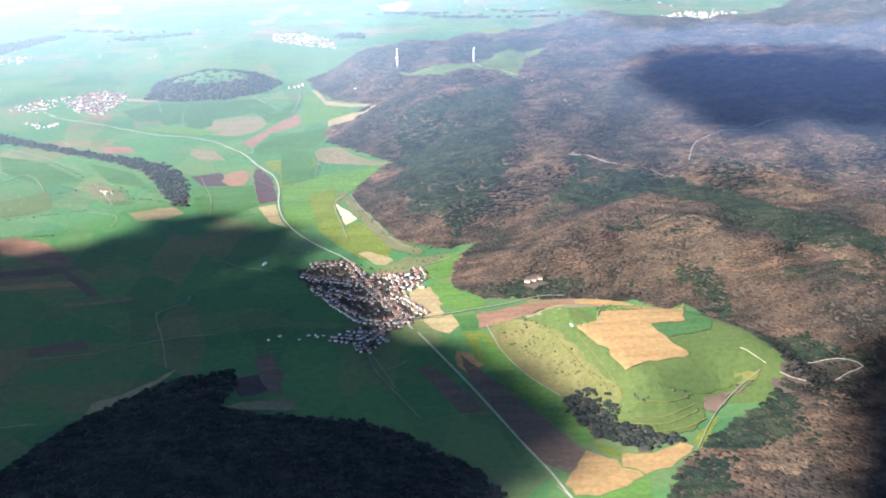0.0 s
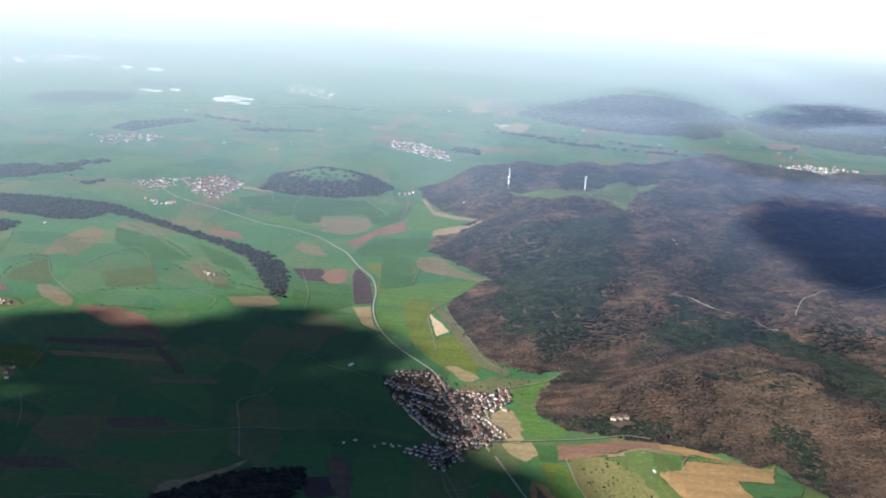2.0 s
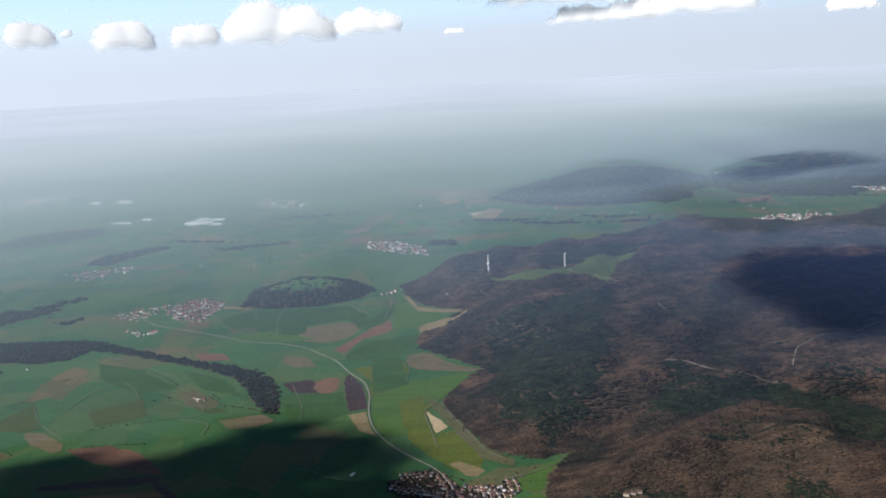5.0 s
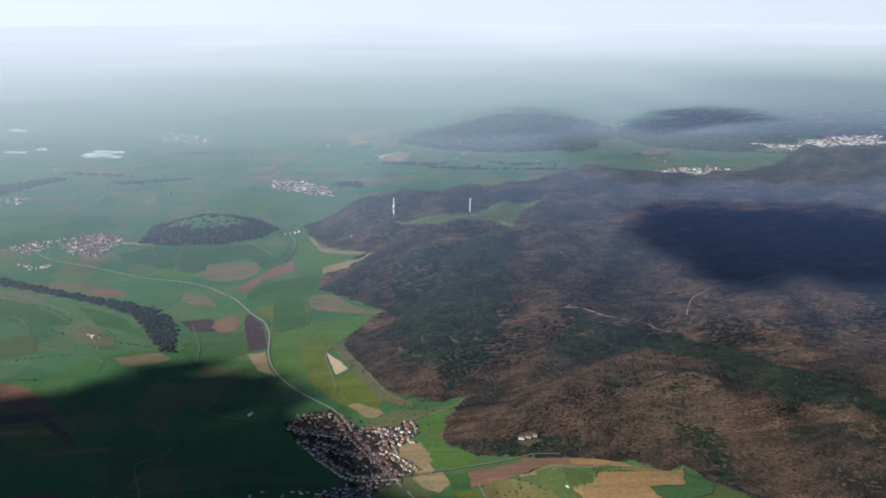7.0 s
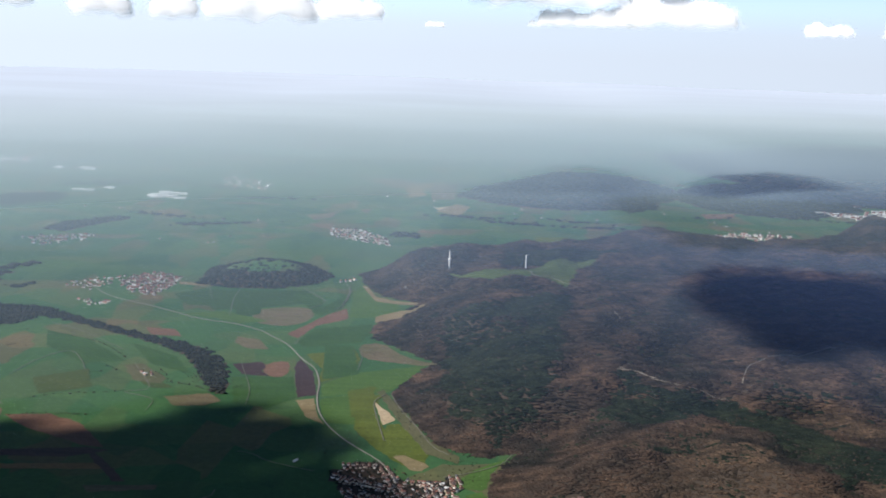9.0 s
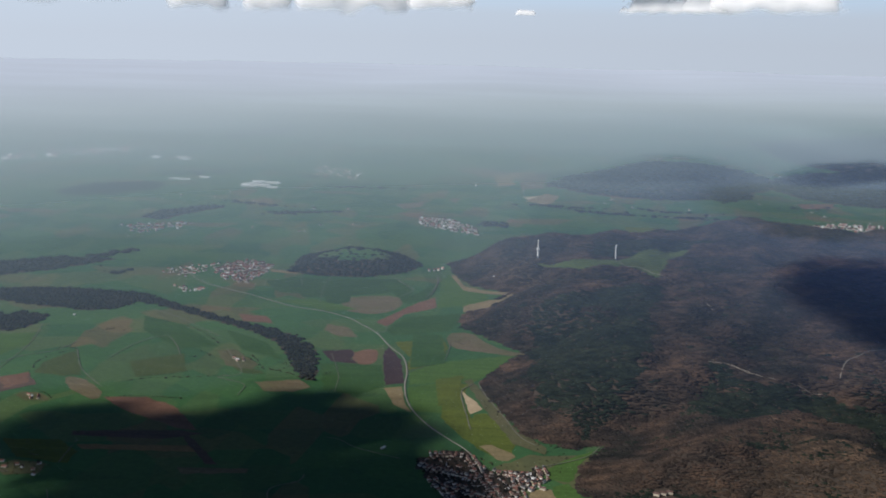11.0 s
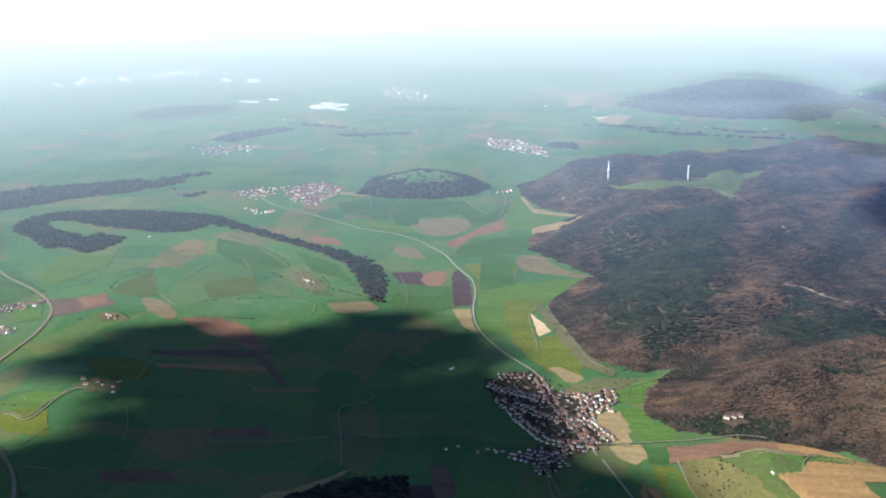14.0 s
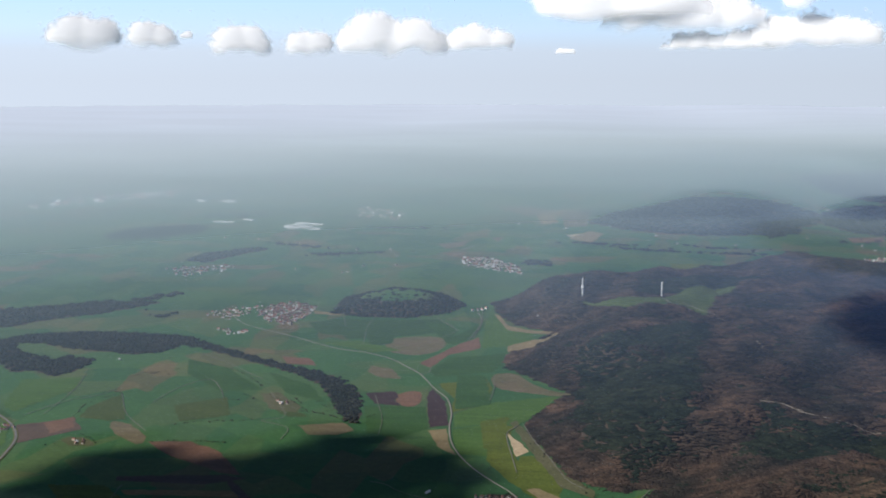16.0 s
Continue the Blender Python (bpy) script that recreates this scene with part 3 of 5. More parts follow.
LANES.append(('lane', 0.35, [(-188.5, 296.7), (-187.3, 304.0), (-185.8, 313.9)]))
LANES.append(('lane', 0.3, [(-155.2, 307.1), (-159.5, 319.8), (-166.4, 333.4)]))
LANES.append(('lane', 0.35, [(-176.8, 284.4), (-168.7, 284.2)]))
LANES.append(('lane', 0.4, [(-141.8, 258.5), (-132.1, 261.0), (-122.1, 267.2), (-110.6, 268.7)]))
LANES.append(('lane', 0.4, [(-253.1, 379.2), (-238.7, 355.6), (-222.4, 325.1), (-222.0, 316.1)]))
LANES.append(('lane', 0.35, [(-223.9, 317.4), (-215.3, 318.1), (-206.7, 322.6), (-197.6, 319.3), (-196.9, 333.7), (-192.5, 345.3), (-189.3, 348.2)]))
LANES.append(('lane', 0.3, [(-324.3, 475.2), (-312.5, 471.9), (-311.8, 478.7)]))
LANES.append(('lane', 0.3, [(-126.2, 311.9), (-102.8, 314.8), (-80.8, 322.7), (-65.1, 324.1)]))
LANES.append(('lane', 0.3, [(-79.3, 395.8), (-73.0, 393.8), (-64.8, 386.5), (-46.6, 378.3)]))
LANES.append(('lane', 0.3, [(-182.5, 694.7), (-173.7, 697.0), (-158.8, 689.0)]))
LANES.append(('lane', 0.3, [(-126.4, 607.7), (-133.2, 657.8), (-130.4, 686.8), (-107.7, 684.4)]))
LANES.append(('lane', 0.3, [(-93.0, 686.5), (-78.9, 660.3), (-72.6, 651.7)]))
LANES.append(('lane', 0.3, [(-64.7, 625.6), (-61.5, 669.4), (-62.9, 709.6)]))
LANES.append(('lane', 0.3, [(-10.2, 292.2), (-2.9, 294.6), (0.9, 299.1)]))
LANES.append(('lane', 0.3, [(-12.2, 308.0), (-6.6, 292.2), (-3.1, 280.8)]))
FIELDS.append(('straw', 0, [(-97.3, 272.8), (-96.4, 280.2), (-86.6, 286.7), (-74.6, 300.6), (-75.9, 295.6), (-84.8, 282.6), (-94.2, 274.9)]))
FIELDS.append(('tan', 0, [(-55.1, 271.0), (-46.5, 276.3), (-34.6, 277.6), (-33.1, 269.9), (-45.7, 269.8)]))
FIELDS.append(('brown', 0, [(-49.5, 303.4), (-44.3, 306.4), (-38.3, 280.7), (-42.2, 281.4)]))
FIELDS.append(('red_soil', 0, [(-243.7, 445.7), (-234.6, 455.4), (-226.9, 441.6), (-234.3, 432.8)]))
FIELDS.append(('fallow', 1, [(-158.0, 505.2), (-149.9, 508.8), (-131.9, 486.7), (-132.4, 477.9), (-146.5, 481.4)]))
FIELDS.append(('fallow', 1, [(-224.7, 424.8), (-223.2, 430.5), (-212.1, 427.8), (-207.5, 420.7), (-217.7, 419.1)]))
FIELDS.append(('fallow', 1, [(-195.9, 349.5), (-190.3, 357.4), (-177.5, 355.7), (-175.8, 346.9), (-188.3, 343.8)]))
FIELDS.append(('dark_green', 0, [(-174.2, 660.9), (-150.3, 675.1), (-139.2, 674.4), (-133.7, 628.3), (-158.0, 630.0)]))
FIELDS.append(('dark_green', 0, [(-132.5, 658.0), (-115.8, 665.3), (-109.2, 614.1), (-121.8, 601.3)]))
FIELDS.append(('mid_green', 0, [(-98.4, 671.2), (-81.8, 670.3), (-73.9, 647.4), (-78.2, 623.0)]))
FIELDS.append(('green', 0, [(-153.1, 609.0), (-131.5, 617.2), (-101.7, 598.6), (-116.8, 591.7)]))
FIELDS.append(('green', 0, [(-216.0, 326.7), (-207.9, 341.0), (-192.4, 342.8), (-196.6, 329.0), (-208.9, 322.4)]))
FIELDS.append(('mid_green', 0, [(-307.0, 468.1), (-298.6, 481.0), (-264.7, 454.2), (-276.6, 428.0)]))
FIELDS.append(('green', 0, [(-268.2, 428.6), (-262.2, 449.6), (-246.7, 415.9), (-255.0, 410.8)]))
FIELDS.append(('straw', 0, [(-48.9, 1224.7), (-29.6, 1249.5), (-21.5, 1163.9), (-40.0, 1153.3)]))
FIELDS.append(('tan', 0, [(-19.6, 1254.7), (14.8, 1290.1), (9.8, 1140.9), (-14.9, 1134.7)]))
FIELDS.append(('straw', 0, [(-9.4, 1047.9), (12.4, 1107.5), (27.0, 1089.0), (14.2, 1026.6)]))
FIELDS.append(('tan', 0, [(-87.3, 1044.3), (-73.7, 1051.4), (-77.1, 1018.7)]))
FIELDS.append(('mid_green', 0, [(-62.5, 550.3), (-47.3, 551.9), (-39.8, 501.2), (-56.9, 490.9)]))
FIELDS.append(('lime', 0, [(-42.9, 475.4), (-30.1, 483.9), (-30.4, 437.2), (-38.1, 439.8)]))
LANES.append(('pale', 0.4, [(83.0, 471.7), (96.5, 468.5), (107.5, 457.6), (130.0, 451.9)]))
LANES.append(('pale', 0.4, [(138.7, 460.0), (149.3, 487.3), (163.9, 502.6), (184.2, 511.0), (203.2, 520.8)]))
FIELDS.append(('fallow', 0, [(-28.7, 475.5), (-26.2, 478.9), (-12.2, 441.3), (-1.7, 411.7), (9.7, 397.6), (9.2, 389.9), (-3.7, 399.8), (-14.0, 427.4)]))
STREETS = []
STREETS.append([(-20.4, 384.9), (-12.8, 361.6), (-5.7, 345.4), (2.3, 329)])
STREETS.append([(-39.4, 375.1), (-30.7, 370.5), (-19.6, 365.1), (-10, 359.8)])
STREETS.append([(-33.1, 362.1), (-26.8, 349.9), (-20, 338.1), (-11.7, 329.1), (2.3, 329)])
STREETS.append([(-11.5, 371.3), (-3, 369.5), (3.3, 362.3), (9.5, 368.1)])
STREETS.append([(-5.1, 352.3), (1.4, 345.2), (8.4, 334.1)])
STREETS.append([(-25.1, 317.4), (-14.7, 314.6), (-7.6, 321.9), (2.3, 328.2)])
STREETS.append([(-14.7, 314.6), (-12.7, 304.8)])
STREETS.append([(-36.3, 384.5), (-24.2, 385.6), (-19.8, 382.6)])
STREETS.append([(-27.6, 359), (-16.7, 350), (-6.9, 347.2)])
STREETS.append([(7, 378.5), (8.4, 366.5), (2.3, 357.1)])
STREETS.append([(-3, 370), (0.3, 352.9), (1.4, 345.2)])
STREETS.append([(-19.7, 320.5), (-11.2, 319), (-6.2, 312.4)])
HEDGES = []
HEDGES.append((0.7, [(-235.3, 531.3), (-228.9, 536.1), (-217.4, 532.3)]))
HEDGES.append((0.7, [(-236.4, 559.3), (-229.8, 564.6)]))
HEDGES.append((0.7, [(-148.7, 530), (-140.4, 534.7), (-131.6, 531)]))
HEDGES.append((0.7, [(-205.8, 555.6), (-180.8, 540.8), (-160.8, 517.1)]))
HEDGES.append((0.7, [(-140, 497.2), (-127.1, 481.5), (-111, 473.7)]))
HEDGES.append((0.7, [(-151.3, 500.2), (-135.6, 491.9)]))
HEDGES.append((0.7, [(-185.5, 428), (-170.5, 431.6), (-151.7, 431.7)]))
HEDGES.append((0.7, [(-234, 457.6), (-237.9, 475.5), (-229.2, 496.3)]))
HEDGES.append((0.7, [(-169.4, 504.6), (-159.6, 497.6), (-171.3, 491.7)]))
HEDGES.append((0.7, [(-229.5, 418.7), (-223.2, 422.8)]))
HEDGES.append((0.7, [(-187, 387.8), (-175.3, 386.9)]))
HEDGES.append((0.7, [(-214.6, 328.2), (-207.3, 327.5)]))
HEDGES.append((0.7, [(-174, 270.5), (-168.6, 267.6), (-168.5, 262.3)]))
HEDGES.append((0.7, [(-63.2, 332.5), (-47.9, 337.8)]))
HEDGES.append((0.7, [(-168.7, 457.7), (-145.6, 465.4)]))
HEDGES.append((0.7, [(-261.5, 581.2), (-230.5, 585.3)]))
HEDGES.append((0.8, [(-42.5, 543.1), (-34.4, 534.9), (-30.3, 540.7)]))
HEDGES.append((0.8, [(0.8, 404.9), (9.7, 399.1), (19.6, 397.7)]))
HEDGES.append((0.8, [(-14.9, 456), (-9.2, 433.9), (-2.8, 414)]))
HEDGES.append((0.8, [(32.6, 348.4), (45.9, 347.3), (58.9, 346.5)]))
HEDGES.append((0.8, [(28.9, 350.8), (24.3, 355.4), (20.9, 365.2)]))
HEDGES.append((0.8, [(-19.8, 385.5), (-9.6, 378), (1.1, 378)]))
HEDGES.append((0.6, [(59.2, 271.5), (61.7, 267.1), (60.3, 263.8), (63.4, 258.7)]))
HEDGES.append((0.6, [(82.2, 247.1), (86.8, 251.4)]))
HEDGES.append((0.6, [(98.3, 267.3), (105.7, 268.6)]))
HEDGES.append((0.6, [(41.2, 322.7), (47.3, 309.8), (51.4, 299.4)]))
HEDGES.append((0.6, [(35, 311.7), (42, 298.4), (47.1, 289.2)]))
HEDGES.append((0.6, [(53.1, 287.1), (58.3, 276.1), (61.7, 267.1)]))
SUN_GAP = [(-82.3, 374.3), (-77.2, 385.2), (-57.9, 394.1), (-33.2, 399.4), (-30.7, 393.0), (-39.8, 386.7), (-53.9, 382.7), (-68.6, 375.8)]
HEDGES.append((0.6, [(-225.4, 429.2), (-221.4, 433.8), (-212.6, 428.9), (-208.3, 423.8)]))
HEDGES.append((0.6, [(-154.9, 499.6), (-150.7, 506.4), (-140.4, 501.8), (-133.0, 490.8)]))
HEDGES.append((0.6, [(-130.3, 480.6), (-118.2, 478.4), (-106.3, 469.4)]))
HEDGES.append((0.6, [(-183.9, 451.3), (-174.7, 457.2), (-164.6, 460.9), (-159.5, 462.8)]))
HEDGES.append((0.6, [(-236.4, 527.4), (-228.4, 532.2), (-215.9, 543.0)]))
HEDGES.append((0.5, [(-189.3, 360.4), (-186.9, 363.0), (-178.4, 357.7)]))
HEDGES.append((0.5, [(-238.2, 494.4), (-237.3, 499.5), (-227.4, 495.0)]))
ARC_WOOD = [(-350.6, 567.6), (-350.9, 588.1), (-341.2, 606), (-315.1, 616.3), (-289.9, 620.8), (-258.1, 618.6), (-237.9, 615.3), (-217.4, 599.1), (-193.5, 580.9), (-160, 560.2), (-137.2, 547.9), (-121.5, 534.7), (-110.2, 518), (-103.5, 499.3), (-100.8, 478.8), (-98.7, 461.6), (-103.6, 465.5), (-112, 478), (-118.9, 495.7), (-125, 509.5), (-133, 523.8), (-143.8, 535.5), (-164, 550.7), (-188.8, 566), (-211.9, 583.1), (-233.5, 593.3), (-241.2, 575.7), (-256.6, 569.6), (-276.2, 573.4), (-295.5, 575.7), (-318.5, 584.5), (-334.8, 583.3), (-325.4, 569.1), (-312.1, 561.3), (-295.2, 552.9), (-292.4, 561.8), (-280.9, 560.2), (-270.7, 557.3), (-269.4, 543), (-273, 529), (-278.6, 519.7), (-292.8, 527.6), (-306, 526.5), (-326.4, 544.4), (-341.7, 555.4)]
VILLAGE = [(-41.2, 377.8), (-35.3, 385.8), (-24.7, 392.6), (-19.9, 387.2), (-11.5, 372.4), (-1, 373.4), (8.5, 378.7), (9.5, 368.1), (2.3, 357.1), (1.4, 343.4), (9.1, 332.9), (2.5, 325.6), (-5.7, 318.5), (-10.7, 308), (-14.2, 305.7), (-17.4, 313.1), (-26, 316.1), (-17.1, 323.3), (-9.8, 328.5), (-17.9, 336.5), (-28.9, 349.6), (-36.2, 361.8)]
HAMLET_LEFT = [(-283.1, 388.9), (-273.8, 395.7), (-267.1, 402.8), (-252.4, 406.2), (-247.8, 399.1), (-255.8, 388.8), (-255.4, 375.0), (-266.7, 364.3)]
STREET_LEFT = [(-300.3, 410.3), (-289.0, 419.7), (-276.6, 428.0), (-258.7, 443.2), (-253.3, 436.5), (-268.6, 419.5), (-281.1, 407.3), (-290.9, 396.3)]
FARM_LEFT = [(-199.4, 356.4), (-186.9, 360.4), (-173, 356.1), (-170.7, 345.6), (-185.7, 343.1)]
SECOND_VILLAGE = [(-217.7, 689.8), (-212.7, 715.1), (-200.1, 722.8), (-181.9, 709), (-178.8, 688.1), (-184.4, 649.9), (-200.6, 659.2), (-209.5, 669.1)]
SECOND_OUTER = [(-251.3, 679.9), (-225.1, 707.2), (-217.9, 711.2), (-215.7, 689.9), (-227.3, 662.7), (-248.9, 673)]
SECOND_STREET = [(-233.7, 635.5), (-219.6, 639), (-203.3, 627.5), (-212.9, 618.7)]
THIRD_VILLAGE = [(-101.6, 924.3), (-76.7, 931.5), (-44.3, 872.4), (-44.6, 848.9), (-71.6, 865.8), (-98.3, 893.3)]
FOURTH_VILLAGE = [(-341.7, 836.8), (-324.2, 852), (-286.3, 858.4), (-294.3, 833.1), (-307.1, 805.3), (-328.1, 813.6)]
FIFTH_VILLAGE = [(-271, 1261.7), (-241.2, 1268.7), (-201, 1212.1), (-195.1, 1155.7), (-251.4, 1183.2)]
SIXTH_VILLAGE = [(244.9, 952.8), (281.1, 976.9), (323.5, 963.8), (307.7, 923.2), (238.0, 924.9)]
SHEDS_A = [(-314.6, 1102.6), (-309.4, 1133.4), (-276.6, 1125.8), (-268.9, 1081.1), (-305.5, 1074.3)]
SHEDS_B = [(-497, 1333.1), (-433.2, 1327.2), (-422, 1291.9), (-486.5, 1304.2)]
SHEDS_C = [(-605, 1408.1), (-564.5, 1406.8), (-545.9, 1359.5), (-585.5, 1361.7)]
SHEDS_D = [(396.8, 1130.5), (441.3, 1113.8), (513.3, 1179.4), (578.5, 1189.8), (531.1, 1089.8), (428.3, 1080.1)]
SHEDS_E = [(-411.7, 1141.8), (-371.4, 1142.8), (-363.5, 1118), (-403.1, 1117.1)]
FAR_WOOD_A = [(-482.8, 1015.2), (-471.6, 1059.8), (-435.2, 1087.6), (-400.7, 1098.5), (-386.2, 1049.3), (-419.1, 1000.9), (-462.0, 983.2)]
FAR_WOOD_B = [(-344.8, 876.4), (-341.9, 918.4), (-304.3, 953.3), (-285.3, 944.9), (-309.6, 902.6), (-318.2, 867.2)]
FAR_WOOD_C = [(-404.5, 611.2), (-413.6, 650.0), (-392.7, 673.7), (-366.0, 689.6), (-337.0, 711.9), (-291.7, 708.7), (-317.5, 669.0), (-344.5, 647.1), (-364.0, 622.0), (-382.4, 598.3)]
FAR_WOOD_D = [(-294.4, 680.9), (-277.4, 667.6), (-270, 685.7), (-267.6, 663.1), (-280.2, 659.1)]
NEAR_WOOD = [(-117.9, 233.2), (-107.0, 255.8), (-101.6, 265.0), (-94.2, 275.1), (-84.5, 285.0), (-74.6, 293.7), (-63.3, 296.1), (-56.0, 298.7), (-52.4, 289.0), (-55.6, 271.0), (-45.5, 267.5), (-33.7, 266.5), (-13.4, 263.2), (-0.2, 254.1), (9.7, 243.6), (19.3, 233.2), (25.5, 220.4), (-4.4, 172.7), (-130.1, 185.7)]
COPSE = [(48.9, 272.1), (56, 273), (63.6, 263.8), (62.1, 256.1), (69.7, 253.2), (70.8, 247.3), (77.2, 246.7), (78.4, 242.3), (66.9, 238), (60.6, 241.6), (52.8, 246.9), (47.2, 262)]
MAST_MEADOW = [(3, 679.4), (25.7, 667.9), (54.3, 671.5), (69.4, 694.2), (84.6, 705.1), (103, 710.5), (102.7, 691.8), (89.3, 677.6), (82, 653.7), (78.5, 638.9), (69.7, 650.2), (62.6, 654.9), (52.2, 649.7), (32.1, 651.1), (8.4, 673.7)]
SHADOW_FRONT = [(-181.2, 191.6), (-300.0, 200.0), (-256.1, 284.4), (-229.0, 291.8), (-211.1, 297.2), (-199.8, 299.8), (-189.4, 303.9), (-182.8, 315.6), (-180.9, 326.8), (-186.0, 340.2), (-201.0, 350.2), (-221.3, 354.1), (-226.1, 370.1), (-220.4, 392.1), (-208.3, 410.8), (-179.1, 424.6), (-145.3, 419.6), (-127.8, 431.0), (-121.2, 446.1), (-102.0, 456.3), (-80.1, 454.3), (-70.1, 441.0), (-53.5, 441.3), (-35.8, 415.4), (-26.9, 393.3), (-15.0, 359.2), (-2.3, 335.2), (9.3, 320.7), (16.6, 311.0), (27.1, 300.2), (39.2, 291.3), (46.9, 275.8), (53.6, 259.7), (52.2, 243.9), (41.5, 227.7), (37.8, 218.5), (27.5, 156.9)]
SHADOW_RIDGE = [(155.9, 644.8), (183.3, 672.8), (219.1, 665.6), (250.8, 658.8), (290.9, 654.7), (321.3, 625.7), (344.1, 619.1), (288.9, 501.8), (252.4, 483.7), (227.2, 484.5), (210.2, 498.8), (189.0, 488.5), (173.6, 484.6), (159.3, 488.5), (157.7, 522.3), (152.8, 543.7), (140.6, 558.0), (142.7, 602.6)]
SHADOW_CORNER = [(142.9, 281.2), (159, 281.8), (185.7, 238.1), (153.1, 182.9), (105.5, 197), (111.3, 217.8), (125.8, 244.8)]
FAR_SLOPE = [(276.5, 1279.3), (339.8, 1364.9), (429.5, 1386.1), (476.4, 1301.4), (465.3, 1144.3), (386.4, 1084.0), (326.9, 1088.4), (282.1, 1128.5), (263.1, 1200.6)]
FAR_WOOD_E = [(-497.4, 1584.6), (-472, 1720.2), (-404.7, 1805.8), (-413.7, 1679.3), (-458.7, 1574.7)]
FAR_WOOD_F = [(-321.8, 715.9), (-308.3, 734.4), (-287, 746.3), (-291.6, 724.8), (-312.8, 705.1)]
FAR_WOOD_G = [(183.4, 1114.7), (204.0, 1144.4), (237.9, 1155.8), (225.9, 1111.6), (191.4, 1072.2)]
FAR_WOOD_H = [(-50, 909.7), (-35.5, 923.4), (-20.1, 915.3), (-22.1, 892), (-44.1, 888.7)]
STREET_LOW = [(-47.7, 320.3), (-30.3, 321.8), (-19.8, 321.3), (-19.6, 318.5), (-29.9, 318.5), (-47.3, 317.4)]
SCRUB_SLOPE = [(32.8, 318.4), (42.6, 317.9), (53.4, 300.3), (59.2, 281.5), (66.2, 264), (88.5, 263.6), (88, 258.6), (70.6, 253.2), (60, 258.2), (55.8, 271.9), (44.3, 288.8), (35.3, 305.4)]
FAR_TOWN = [(-683.6, 1238.2), (-661.2, 1325.7), (-624, 1380.8), (-567.7, 1409.9), (-544.6, 1361.9), (-593.9, 1280.4), (-660.2, 1195.3)]
FARM_MID = (-143.7, 492.1)
FARM_WEST = (-216.9, 424.3)
TOWER = (4.4, 683.6)
MAST = (55, 680.7)
CHAPEL = (-67, 709.9)
FARM = (55.9, 302.1)
SHED = (-54.8, 388.1)
FOREST_HALL = (50.4, 354.6)
WHITE_HOUSE = (-258, 558.2)
QUARRY = (-24, 679.5)
SCHOOL = (4.9, 366.6)
SCHOOL_WING = (2.8, 370.6)


# ---- building helpers ----
def mesh_object(name, verts, faces, mat, smooth=False):
    me = bpy.data.meshes.new(name)
    me.from_pydata([tuple(v) for v in verts], [], [tuple(f) for f in faces])
    me.materials.append(mat)
    if smooth:
        me.polygons.foreach_set("use_smooth", np.ones(len(me.polygons), bool))
    me.update()
    return new(name, me)


def part(name, bm, mat, parent, label=""):
    me = bpy.data.meshes.new(name)
    bm.normal_update()
    bm.to_mesh(me)
    bm.free()
    me.materials.append(mat)
    ob = new(name, me)
    ob.parent = parent
    return tagged(ob, label)


def solid(rings):
    """A closed form from rings of equal length, the first at the bottom."""
    bm = bmesh.new()
    rows = [[bm.verts.new(p) for p in ring] for ring in rings]
    n = len(rows[0])
    for low, high in zip(rows, rows[1:]):
        for i in range(n):
            bm.faces.new((low[i], low[(i + 1) % n], high[(i + 1) % n], high[i]))
    bm.faces.new(rows[0][::-1])
    bm.faces.new(rows[-1])
    return bm


def turned(profile, sides=12):
    """A turned solid from (radius, height) pairs."""
    return solid([[(r * math.cos(2 * math.pi * i / sides), r * math.sin(2 * math.pi * i / sides), z) for i in range(sides)] for r, z in profile])


def box(x0, x1, y0, y1, z0, z1):
    return solid([[(x0, y0, z), (x1, y0, z), (x1, y1, z), (x0, y1, z)] for z in (z0, z1)])


def inside(x, y, poly):
    return inside_distance(x, y, poly) > 0


# ---- ground: one sheet to the horizon ----
def steps(dense_from, dense_to, step, end_from, end_to, growth=1.06):
    vals, s, v = list(np.arange(dense_from, dense_to + 0.1, step)), step, dense_to
    while v < end_to:
        s *= growth
        v += s
        vals.append(v)
    s, v = step, dense_from
    while v > end_from:
        s *= growth
        v -= s
        vals.insert(0, v)
    return np.array(vals)


gx, gy = steps(-420, 420, 4, -6000, 6000), steps(190, 960, 4, -4000, 6000, 1.04)
GX, GY = np.meshgrid(gx, gy)
GZ = height(GX, GY)
nx, ny = len(gx), len(gy)
corner = (np.arange(ny - 1)[:, None] * nx + np.arange(nx - 1)[None, :]).ravel()
ground = mesh_object("ground", np.stack([GX.ravel(), GY.ravel(), GZ.ravel()], 1),
                     np.stack([corner, corner + 1, corner + nx + 1, corner + nx], 1), farmland, True)
tagged(ground, "rolling green farmland reaching to the hazy horizon", "ground", kind="structure")


def sheet_height(x, y):
    """Height of the ground's own sheet, between its corners."""
    i = np.clip(np.searchsorted(gx, x) - 1, 0, nx - 2)
    j = np.clip(np.searchsorted(gy, y) - 1, 0, ny - 2)
    u, v = (x - gx[i]) / (gx[i + 1] - gx[i]), (y - gy[j]) / (gy[j + 1] - gy[j])
    return (GZ[j, i] * (1 - u) + GZ[j, i + 1] * u) * (1 - v) + (GZ[j + 1, i] * (1 - u) + GZ[j + 1, i + 1] * u) * v


def rounded(poly, times=1):
    for _ in range(times):
        poly = [p for a, b in zip(poly, poly[1:] + poly[:1])
                for p in ((a[0] * 0.75 + b[0] * 0.25, a[1] * 0.75 + b[1] * 0.25), (a[0] * 0.25 + b[0] * 0.75, a[1] * 0.25 + b[1] * 0.75))]
    return poly


